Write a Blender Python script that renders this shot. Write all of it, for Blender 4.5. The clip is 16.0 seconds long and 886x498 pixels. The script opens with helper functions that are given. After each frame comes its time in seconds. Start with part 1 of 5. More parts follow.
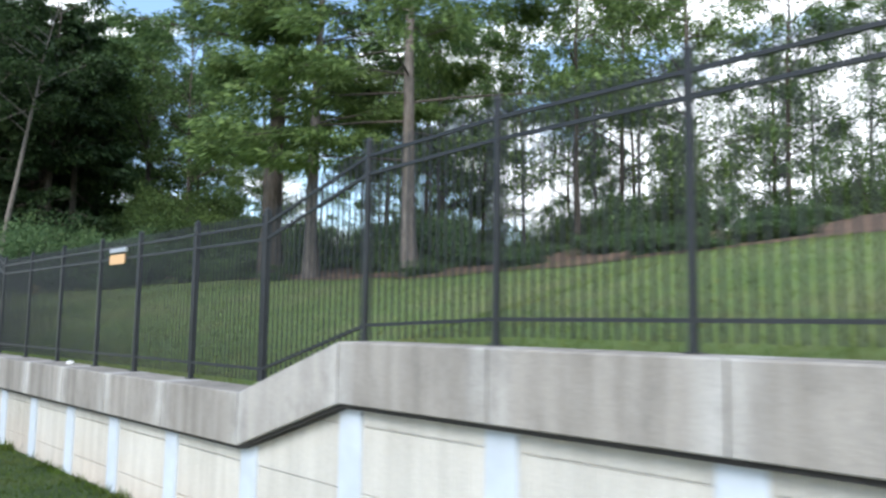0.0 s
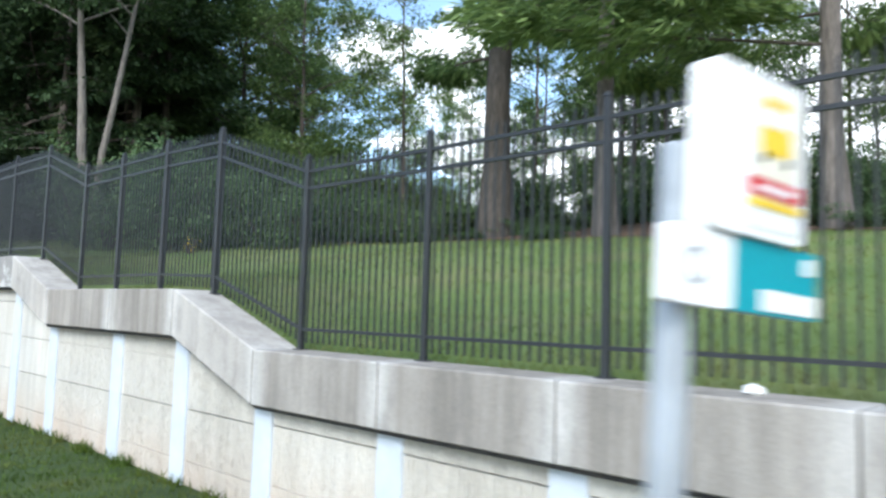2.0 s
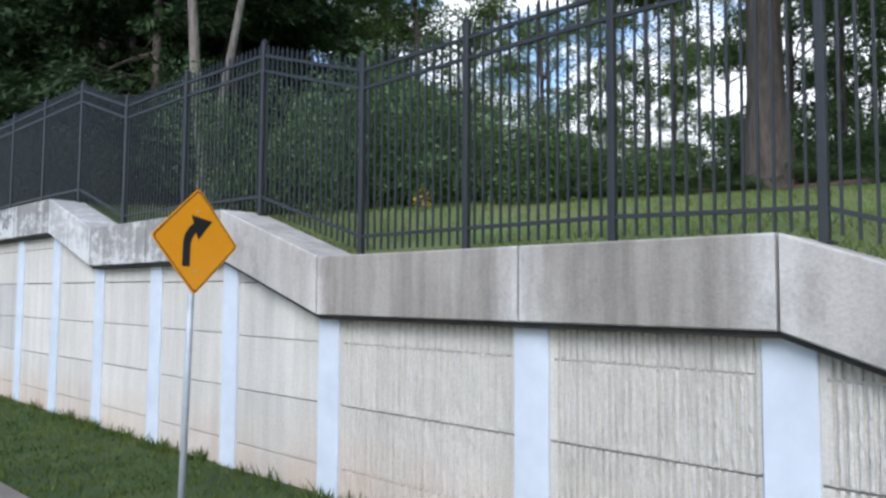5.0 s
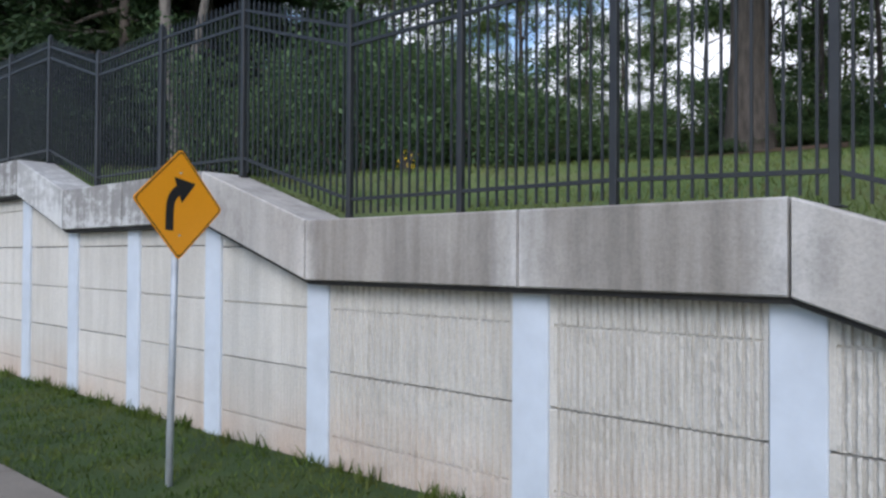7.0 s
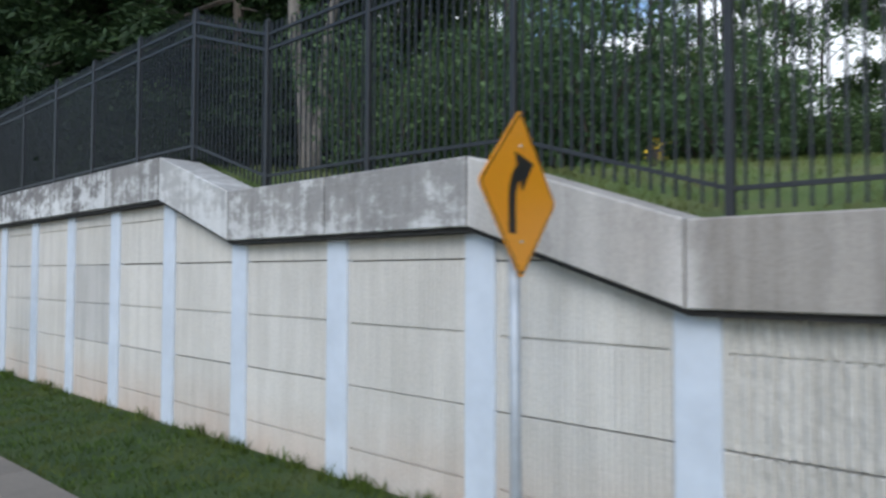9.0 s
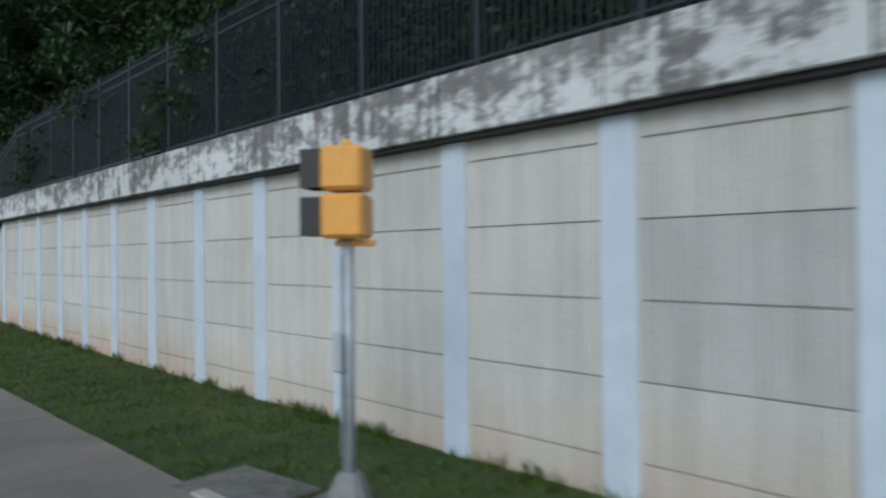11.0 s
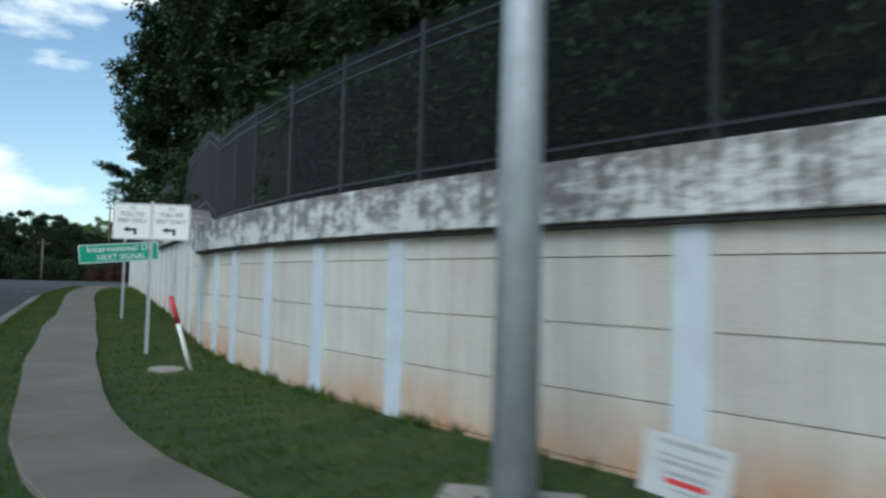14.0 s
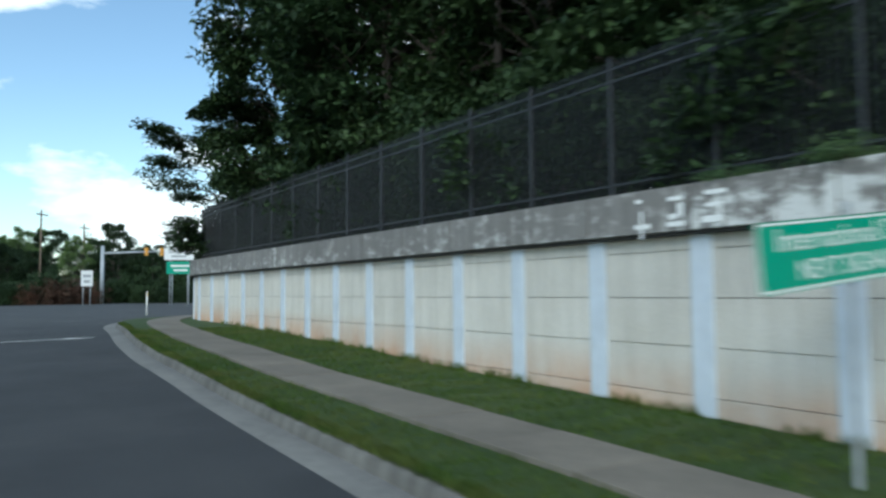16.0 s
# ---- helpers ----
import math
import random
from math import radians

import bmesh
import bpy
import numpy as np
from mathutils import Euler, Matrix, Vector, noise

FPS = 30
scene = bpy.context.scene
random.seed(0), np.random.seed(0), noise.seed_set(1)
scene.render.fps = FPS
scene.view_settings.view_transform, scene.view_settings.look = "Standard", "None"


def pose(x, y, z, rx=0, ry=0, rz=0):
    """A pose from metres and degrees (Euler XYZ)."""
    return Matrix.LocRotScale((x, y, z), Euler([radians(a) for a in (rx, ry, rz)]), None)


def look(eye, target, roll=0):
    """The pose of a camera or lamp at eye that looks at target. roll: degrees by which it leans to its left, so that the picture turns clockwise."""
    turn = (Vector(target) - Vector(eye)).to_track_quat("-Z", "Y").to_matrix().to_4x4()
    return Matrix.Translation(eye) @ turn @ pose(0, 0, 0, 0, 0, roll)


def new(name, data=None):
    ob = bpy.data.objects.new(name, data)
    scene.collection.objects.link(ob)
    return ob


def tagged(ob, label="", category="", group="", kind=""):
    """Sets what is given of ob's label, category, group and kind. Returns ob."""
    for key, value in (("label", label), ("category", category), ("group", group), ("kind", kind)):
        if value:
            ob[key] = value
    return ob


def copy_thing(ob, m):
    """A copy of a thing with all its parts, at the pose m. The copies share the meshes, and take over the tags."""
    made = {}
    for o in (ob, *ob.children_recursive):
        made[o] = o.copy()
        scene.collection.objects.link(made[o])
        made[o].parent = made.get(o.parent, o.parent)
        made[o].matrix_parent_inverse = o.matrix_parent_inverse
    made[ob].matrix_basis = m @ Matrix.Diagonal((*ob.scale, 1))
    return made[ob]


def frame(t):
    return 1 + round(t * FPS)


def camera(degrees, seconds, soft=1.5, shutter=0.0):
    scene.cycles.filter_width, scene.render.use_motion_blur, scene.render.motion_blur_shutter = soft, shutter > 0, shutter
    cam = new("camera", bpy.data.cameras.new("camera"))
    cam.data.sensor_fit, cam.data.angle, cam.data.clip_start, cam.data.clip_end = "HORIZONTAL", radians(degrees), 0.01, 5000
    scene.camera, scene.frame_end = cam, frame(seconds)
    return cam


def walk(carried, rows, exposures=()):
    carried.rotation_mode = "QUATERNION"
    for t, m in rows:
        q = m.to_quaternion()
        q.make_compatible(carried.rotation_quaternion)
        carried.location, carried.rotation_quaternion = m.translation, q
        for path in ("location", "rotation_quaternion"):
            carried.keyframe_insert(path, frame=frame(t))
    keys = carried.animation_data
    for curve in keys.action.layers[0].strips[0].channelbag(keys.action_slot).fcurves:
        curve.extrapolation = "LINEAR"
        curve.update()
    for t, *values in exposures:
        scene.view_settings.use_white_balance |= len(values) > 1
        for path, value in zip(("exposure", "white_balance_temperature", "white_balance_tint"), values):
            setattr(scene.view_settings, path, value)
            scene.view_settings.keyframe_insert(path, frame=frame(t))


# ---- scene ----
cam = camera(61.8, 16.0, soft=2.6, shutter=0.3)

PATH = [
    (0, (0.346, 0.053, 2.372), (1.749, 1.464, 2.575), 0.8),
    (0.5, (0.253, 3.431, 2.287), (1.648, 4.849, 2.495), 1.4),
    (1, (0.251, 6.956, 2.155), (1.656, 8.363, 2.364), 1.7),
    (1.5, (0.345, 9.845, 2.08), (1.748, 11.257, 2.278), 0.9),
    (2, (0.266, 12.721, 2.023), (1.707, 14.097, 2.194), 1.7),
    (2.5, (0.277, 14.947, 1.91), (1.679, 16.357, 2.123), 2.9),
    (3, (0.26, 17.048, 1.807), (1.702, 18.417, 2.022), -1.8),
    (3.5, (0.13, 18.449, 1.832), (1.575, 19.82, 2.019), 0.3),
    (4, (0.104, 19.514, 1.799), (1.53, 20.906, 1.981), 0.7),
    (6.5, (0.193, 20.527, 1.867), (1.692, 21.85, 1.892), 0),
    (7, (0.122, 20.57, 1.84), (1.626, 21.888, 1.867), 0.3),
    (7.5, (0.115, 20.889, 1.831), (1.617, 22.207, 1.885), -0.8),
    (8, (0.104, 21.659, 1.845), (1.61, 22.972, 1.925), -0.4),
    (8.5, (0.131, 22.758, 1.794), (1.632, 24.077, 1.888), 1.2),
    (9, (0.17, 24.282, 1.838), (1.602, 25.676, 1.911), 0.2),
    (9.5, (0.06, 26.036, 1.763), (1.462, 27.461, 1.835), -0.6),
    (10, (0.005, 28.367, 1.794), (1.357, 29.84, 1.821), 0.7),
    (12.5, (-0.448, 47.73, 1.616), (0.905, 49.203, 1.632), -1.9),
    (13, (-0.717, 52.399, 1.765), (0.632, 53.875, 1.776), -1.1),
    (13.5, (-0.835, 56.959, 1.787), (0.51, 58.438, 1.843), -1.7),
    (14, (-0.717, 62.303, 1.696), (0.618, 63.789, 1.794), 1.5),
    (14.5, (-0.844, 67.589, 1.822), (0.553, 69.018, 1.902), -2.1),
    (15, (-0.913, 73.336, 1.894), (0.502, 74.747, 1.987), -1.7),
    (15.5, (-0.46, 78.691, 2.021), (0.994, 80.06, 2.114), -1.9),
    (16, (0.11, 84.638, 2.119), (1.617, 85.947, 2.234), -0.5),
]
walk(cam, [(t, look(eye, target, roll)) for t, eye, target, roll in PATH],
     [(0, 1.02, 6250, 7), (0.5, 1.11, 6230, 7), (1.5, 1.25, 6200, 6), (2.7, 1.23, 6150, 6), (4, 0.8, 6080, 9), (6.5, 0.6, 6100, 13), (7, 0.36, 6100, 13), (8, 0.35, 6080, 11), (9, 0.3, 6060, 9),
      (10, 0.11, 6050, 4), (12.5, -0.12, 6030, 3), (13.3, -0.1, 6000, 2), (14, 0.02, 5960, -1), (14.6, 0.13, 5940, -2), (15.5, 0.28, 5920, -4), (16, 0.32, 5920, -4)])


# ---- light ----
SUN_EL, SUN_AZ = radians(36), radians(240)     # azimuth clockwise from +y
world = bpy.data.worlds.new("sky")
scene.world = world
world.use_nodes = True
wn, wl = world.node_tree.nodes, world.node_tree.links
wn.clear()
w_out = wn.new("ShaderNodeOutputWorld")
w_bg = wn.new("ShaderNodeBackground")
w_bg.inputs["Strength"].default_value = 0.15
w_sky = wn.new("ShaderNodeTexSky")
w_sky.sky_type, w_sky.sun_disc = "NISHITA", False
w_sky.sun_elevation, w_sky.sun_rotation = SUN_EL, SUN_AZ
w_sky.air_density, w_sky.dust_density, w_sky.ozone_density = 1.0, 0.8, 1.0
w_co = wn.new("ShaderNodeTexCoord")
w_map = wn.new("ShaderNodeMapping")
w_map.inputs["Scale"].default_value = (1.0, 1.0, 2.6)
w_map.inputs["Location"].default_value = (0.35, 0.1, 0.42)
w_noise = wn.new("ShaderNodeTexNoise")
w_noise.inputs["Scale"].default_value = 4.2
w_noise.inputs["Detail"].default_value = 8
w_noise.inputs["Roughness"].default_value = 0.52
w_ramp = wn.new("ShaderNodeValToRGB")
w_ramp.color_ramp.elements[0].position, w_ramp.color_ramp.elements[1].position = 0.47, 0.56
w_mix = wn.new("ShaderNodeMix")
w_mix.data_type = "RGBA"
w_mix.inputs[7].default_value = (7.2, 7.35, 7.6, 1)
wl.new(w_co.outputs["Generated"], w_map.inputs["Vector"])
wl.new(w_map.outputs["Vector"], w_noise.inputs["Vector"])
w_sep = wn.new("ShaderNodeSeparateXYZ")
w_bank = wn.new("ShaderNodeMath")                # a cloud bank lies beyond the wood
w_bank.operation = "MULTIPLY_ADD"
w_bank.inputs[1].default_value = 0.30
w_cube = wn.new("ShaderNodeMath")
w_cube.operation = "POWER"
w_cube.inputs[1].default_value = 3.0
wl.new(w_co.outputs["Generated"], w_sep.inputs[0])
wl.new(w_sep.outputs["X"], w_cube.inputs[0])
wl.new(w_cube.outputs[0], w_bank.inputs[0])
wl.new(w_noise.outputs["Fac"], w_bank.inputs[2])
w_inv = wn.new("ShaderNodeMath")                 # fair-weather heaps lie low, clear sky over them
w_inv.operation = "MULTIPLY_ADD"
w_inv.inputs[1].default_value, w_inv.inputs[2].default_value = 0.42, -0.42
w_low = wn.new("ShaderNodeMath")
w_low.operation = "MULTIPLY_ADD"
wl.new(w_sep.outputs["Z"], w_inv.inputs[0])
wl.new(w_sep.outputs["Z"], w_low.inputs[0])
wl.new(w_inv.outputs[0], w_low.inputs[1])
wl.new(w_bank.outputs[0], w_low.inputs[2])
wl.new(w_low.outputs[0], w_ramp.inputs["Fac"])
wl.new(w_ramp.outputs["Color"], w_mix.inputs[0])
wl.new(w_sky.outputs["Color"], w_mix.inputs[6])
wl.new(w_mix.outputs[2], w_bg.inputs["Color"])
wl.new(w_bg.outputs["Background"], w_out.inputs["Surface"])

sun = new("sun", bpy.data.lights.new("sun", "SUN"))
sun.data.energy, sun.data.angle, sun.data.color = 1.5, radians(30), (1.0, 0.965, 0.92)
sun.matrix_world = look((math.sin(SUN_AZ) * math.cos(SUN_EL) * 100, math.cos(SUN_AZ) * math.cos(SUN_EL) * 100, math.sin(SUN_EL) * 100), (0, 0, 0))


# ---- materials ----
def material(name, rough=0.8, metal=0.0):
    m = bpy.data.materials.new(name)
    m.use_nodes = True
    b = m.node_tree.nodes["Principled BSDF"]
    b.inputs["Roughness"].default_value = rough
    b.inputs["Metallic"].default_value = metal
    return m, m.node_tree.nodes, m.node_tree.links, b


def noise_tex(nt, ln, scale, detail=6, rough=0.6, stretch=(1, 1, 1), world_space=True):
    if world_space:
        src = nt.new("ShaderNodeNewGeometry").outputs["Position"]
    else:
        src = nt.new("ShaderNodeTexCoord").outputs["Object"]
    mp = nt.new("ShaderNodeMapping")
    mp.inputs["Scale"].default_value = stretch
    n = nt.new("ShaderNodeTexNoise")
    n.inputs["Scale"].default_value, n.inputs["Detail"].default_value, n.inputs["Roughness"].default_value = scale, detail, rough
    ln.new(src, mp.inputs["Vector"])
    ln.new(mp.outputs["Vector"], n.inputs["Vector"])
    return n.outputs["Fac"]


def ramp(nt, ln, fac, stops):
    r = nt.new("ShaderNodeValToRGB")
    e = r.color_ramp.elements
    while len(e) < len(stops):
        e.new(0.5)
    for el, (p, c) in zip(e, stops):
        el.position = p
        el.color = (*c, 1) if len(c) == 3 else c
    ln.new(fac, r.inputs["Fac"])
    return r.outputs["Color"]


def mixed(nt, ln, fac, a, b, how="MIX"):
    m = nt.new("ShaderNodeMix")
    m.data_type, m.blend_type = "RGBA", how
    for sock, v in ((0, fac), (6, a), (7, b)):
        if isinstance(v, (int, float)):
            m.inputs[sock].default_value = v
        elif isinstance(v, tuple):
            m.inputs[sock].default_value = (*v, 1)
        else:
            ln.new(v, m.inputs[sock])
    return m.outputs[2]


def bump(nt, ln, b, height, strength=0.3, dist=0.02):
    n = nt.new("ShaderNodeBump")
    n.inputs["Strength"].default_value, n.inputs["Distance"].default_value = strength, dist
    ln.new(height, n.inputs["Height"])
    ln.new(n.outputs["Normal"], b.inputs["Normal"])


def simple(name, col, rough=0.6, metal=0.0, var=0.12, scale=9.0, bumps=0.05):
    m, nt, ln, b = material(name, rough, metal)
    f = noise_tex(nt, ln, scale)
    lo, hi = tuple(c * (1 - var) for c in col), tuple(min(1, c * (1 + var)) for c in col)
    ln.new(ramp(nt, ln, f, [(0.3, lo), (0.7, hi)]), b.inputs["Base Color"])
    if bumps:
        bump(nt, ln, b, noise_tex(nt, ln, scale * 8), bumps)
    return m


def concrete(name, light, dark, streak=0.5, mottled=0.0, random_tint=0.08, clay=0.0, cover=0.0, ends=0.0, lichen=0.85):
    """Cast concrete: broad stains, vertical streaks, pits; clay: red soil splashed up from the foot;
    cover: how much of the white wash is lost; lichen: how dark it is where lost; ends: lime run out of the joints."""
    m, nt, ln, b = material(name, 0.9)
    broad = noise_tex(nt, ln, 0.7, 5, 0.6)
    col = ramp(nt, ln, broad, [(0.32, dark), (0.68, light)])
    st = noise_tex(nt, ln, 1.0, 6, 0.65, (5.0, 5.0, 0.35))
    col = mixed(nt, ln, streak, col, ramp(nt, ln, st, [(0.38, tuple(c * 0.62 for c in dark)), (0.6, light)]))
    if mottled:
        # flaking white wash over lichen-dark concrete, darkest along the top arris, with drips
        mo = noise_tex(nt, ln, 2.7, 9, 0.72, (0.8, 0.8, 1.4))
        drip = noise_tex(nt, ln, 1.3, 5, 0.6, (6.0, 6.0, 0.5))
        sep = nt.new("ShaderNodeSeparateXYZ")
        ln.new(nt.new("ShaderNodeTexCoord").outputs["Object"], sep.inputs[0])
        acc = None
        for src, k, c in ((mo, 1.0, 0.0), (drip, 0.42, -0.21), (sep.outputs["Z"], -0.16, 0.045 - cover)):
            q = nt.new("ShaderNodeMath")
            q.operation = "MULTIPLY_ADD"
            ln.new(src, q.inputs[0])
            q.inputs[1].default_value, q.inputs[2].default_value = k, c
            if acc is not None:
                s_ = nt.new("ShaderNodeMath")
                ln.new(acc, s_.inputs[0])
                ln.new(q.outputs[0], s_.inputs[1])
                acc = s_.outputs[0]
            else:
                acc = q.outputs[0]
        col = mixed(nt, ln, ramp(nt, ln, acc, [(0.42, (lichen,) * 3), (0.50, (0, 0, 0))]), col, (0.13, 0.12, 0.115))
        col = mixed(nt, ln, ramp(nt, ln, acc, [(0.49, (0, 0, 0)), (0.57, (mottled,) * 3)]), col, (0.72, 0.725, 0.715))
    if ends:
        at = nt.new("ShaderNodeAttribute")
        at.attribute_name = "joint_end"
        k = nt.new("ShaderNodeMath")
        k.operation = "MULTIPLY"
        ln.new(at.outputs["Fac"], k.inputs[0])
        ln.new(ramp(nt, ln, noise_tex(nt, ln, 1.4, 6, 0.65, (1.0, 2.0, 0.5)), [(0.34, (0.1,) * 3), (0.56, (ends * 0.85,) * 3)]), k.inputs[1])
        col = mixed(nt, ln, k.outputs[0], col, (0.66, 0.65, 0.63))
        grime = noise_tex(nt, ln, 2.6, 8, 0.72, (1.0, 1.0, 0.6))
        col = mixed(nt, ln, ramp(nt, ln, grime, [(0.33, (0.45,) * 3), (0.5, (0, 0, 0))]), col, (0.19, 0.178, 0.165))
    fine = noise_tex(nt, ln, 38, 4, 0.7)
    col = mixed(nt, ln, 0.35, col, ramp(nt, ln, fine, [(0.3, (0.5, 0.5, 0.5)), (0.6, (1, 1, 1))]), "MULTIPLY")
    if clay:
        at = nt.new("ShaderNodeAttribute")
        at.attribute_name = "splash"
        k = nt.new("ShaderNodeMath")
        k.operation, k.use_clamp = "MULTIPLY", True
        ln.new(at.outputs["Fac"], k.inputs[0])
        ln.new(ramp(nt, ln, noise_tex(nt, ln, 1.1, 5, 0.6), [(0.28, (0.22,) * 3), (0.6, (clay,) * 3)]), k.inputs[1])
        col = mixed(nt, ln, k.outputs[0], col, (0.45, 0.225, 0.10))
    info = nt.new("ShaderNodeObjectInfo")
    t = ramp(nt, ln, info.outputs["Random"], [(0.0, (1 - random_tint,) * 3), (1.0, (1, 1, 1))])
    col = mixed(nt, ln, 1.0, col, t, "MULTIPLY")
    ln.new(col, b.inputs["Base Color"])
    bump(nt, ln, b, fine, 0.35, 0.01)
    return m


M_PANEL = concrete("panel_concrete", (0.64, 0.62, 0.575), (0.54, 0.52, 0.475), 0.25, random_tint=0.10)
M_PANEL_LOW = concrete("panel_concrete_clay", (0.64, 0.62, 0.575), (0.53, 0.505, 0.455), 0.25, random_tint=0.10, clay=0.9)
M_PANEL_DARK = concrete("panel_recast_darker", (0.53, 0.52, 0.495), (0.43, 0.42, 0.395), 0.3, random_tint=0.05)
M_COPE = concrete("coping_concrete", (0.405, 0.376, 0.340), (0.255, 0.233, 0.206), 0.42, random_tint=0.16, ends=0.85)
M_COPE_SLOPE = concrete("coping_pale_cast", (0.52, 0.492, 0.455), (0.36, 0.338, 0.31), 0.3, random_tint=0.08, ends=0.5)
M_COPE_MID = concrete("coping_half_worn", (0.47, 0.46, 0.44), (0.31, 0.30, 0.285), 0.30, mottled=0.55, random_tint=0.10, cover=0.03, lichen=0.38)
M_COPE_WASH = concrete("coping_whitewashed", (0.58, 0.58, 0.565), (0.46, 0.455, 0.44), 0.25, mottled=0.5, random_tint=0.05, cover=-0.03, lichen=0.25)
M_COPE_FAR = concrete("coping_grey_daubed", (0.44, 0.43, 0.41), (0.29, 0.28, 0.27), 0.45, mottled=0.5, random_tint=0.15, cover=0.1, lichen=0.6)
M_COPE_OLD = concrete("coping_weathered", (0.48, 0.47, 0.45), (0.27, 0.26, 0.25), 0.45, mottled=0.9, random_tint=0.15, cover=-0.005, lichen=0.7)
# black of the shaded, grimy gap under the coping, put into colour
M_GAP_SHADE = simple("black_gap_shade", (0.035, 0.033, 0.032), 0.9, var=0.3, scale=7, bumps=0.2)
M_PILASTER = simple("pale_blue_paint", (0.53, 0.58, 0.645), 0.6, var=0.08, scale=2.5, bumps=0.08)
M_WALK = concrete("walk_concrete", (0.232, 0.205, 0.17), (0.15, 0.133, 0.11), 0.1, random_tint=0.14)
M_GUTTER = concrete("gutter_concrete", (0.20, 0.195, 0.185), (0.13, 0.127, 0.122), 0.25)
M_KERB = concrete("kerb_concrete", (0.19, 0.182, 0.165), (0.075, 0.07, 0.062), 0.4)
M_PAD = concrete("pad_concrete", (0.42, 0.39, 0.34), (0.30, 0.28, 0.25), 0.15)
M_SLAB = concrete("stained_slab_concrete", (0.20, 0.165, 0.12), (0.125, 0.10, 0.075), 0.15)
M_FENCE = simple("black_fence_paint", (0.017, 0.019, 0.022), 0.5, 0.0, 0.2, 6)
M_GALV = simple("galvanised_steel", (0.40, 0.43, 0.46), 0.6, 0.3, 0.15, 5)
M_CAST = simple("weathered_cast_iron", (0.20, 0.20, 0.195), 0.75, 0.1, 0.2, 9, 0.15)
M_RUST = simple("rusted_steel", (0.085, 0.06, 0.048), 0.8, 0.2, 0.35, 14, 0.3)
M_ALU = simple("sign_back_aluminium", (0.5, 0.51, 0.52), 0.4, 0.7, 0.1)
M_YELLOW = simple("amber_sheeting", (0.88, 0.345, 0.006), 0.42, var=0.04, scale=60, bumps=0.02)
M_BLACK = simple("black_ink", (0.012, 0.012, 0.012), 0.5)
M_DARKHOOD = simple("black_plastic", (0.02, 0.02, 0.022), 0.5)
M_WHITE = simple("white_sheeting", (0.76, 0.76, 0.755), 0.4, var=0.04, scale=12, bumps=0.02)
M_YARD = simple("faded_corrugated_plastic", (0.50, 0.51, 0.53), 0.5, var=0.08, scale=5, bumps=0.05)
M_WHITEPL = simple("white_plastic", (0.85, 0.85, 0.83), 0.35, var=0.03, scale=6, bumps=0.02)
M_CREAM = simple("cream_sheeting", (0.74, 0.70, 0.58), 0.4, var=0.04, scale=12, bumps=0.02)
M_TEAL = simple("teal_sheeting", (0.010, 0.30, 0.36), 0.4, var=0.06)
M_GREEN = simple("green_sheeting", (0.005, 0.30, 0.185), 0.4, var=0.06, scale=14, bumps=0.02)
M_RED = simple("red_paint", (0.55, 0.045, 0.05), 0.5, var=0.1)
M_BUSYEL = simple("yellow_ink", (0.75, 0.52, 0.04), 0.5)
M_GREYINK = simple("grey_ink", (0.35, 0.36, 0.38), 0.5)
M_SIGNAL = simple("signal_yellow_paint", (0.70, 0.33, 0.06), 0.45, var=0.08)
M_LENS = simple("dark_lens", (0.02, 0.02, 0.02), 0.15)
M_WOODPOLE = simple("creosoted_pole_wood", (0.16, 0.12, 0.09), 0.9, var=0.25, scale=4, bumps=0.2)
M_PLASTIC_YEL = simple("yellow_flower", (0.80, 0.58, 0.03), 0.7)
M_MARKING = simple("road_marking_paint", (0.72, 0.72, 0.70), 0.7, var=0.15, scale=10)
M_PLATE = simple("orange_plate_paint", (0.66, 0.40, 0.19), 0.5, var=0.06, scale=8, bumps=0.02)


def ground_material(name, cols, scale=2.0, fine=40.0, strength=0.6, fine_amt=0.6):
    m, nt, ln, b = material(name, 0.95)
    c = ramp(nt, ln, noise_tex(nt, ln, scale, 7, 0.62), [(0.30, cols[0]), (0.5, cols[1]), (0.72, cols[2])])
    f = noise_tex(nt, ln, fine, 5, 0.7)
    c = mixed(nt, ln, fine_amt, c, ramp(nt, ln, f, [(0.3, (0.45,) * 3), (0.65, (1.15,) * 3)]), "MULTIPLY")
    ln.new(c, b.inputs["Base Color"])
    bump(nt, ln, b, f, strength, 0.03)
    return m


M_TURF = ground_material("turf", [(0.020, 0.044, 0.008), (0.036, 0.070, 0.012), (0.070, 0.092, 0.022)], 0.9, 55)
M_HILL = ground_material("hill_turf", [(0.092, 0.152, 0.036), (0.133, 0.195, 0.055), (0.20, 0.20, 0.085)], 0.45, 30)
M_MULCH = ground_material("pine_straw_mulch", [(0.075, 0.048, 0.034), (0.14, 0.085, 0.056), (0.20, 0.125, 0.08)], 0.9, 26)
M_ROAD = ground_material("asphalt", [(0.030, 0.032, 0.036), (0.040, 0.043, 0.048), (0.054, 0.056, 0.06)], 0.5, 160, 0.3, 0.4)
M_FAR = ground_material("far_ground", [(0.05, 0.085, 0.02), (0.075, 0.11, 0.03), (0.11, 0.12, 0.05)], 0.05, 2.0)


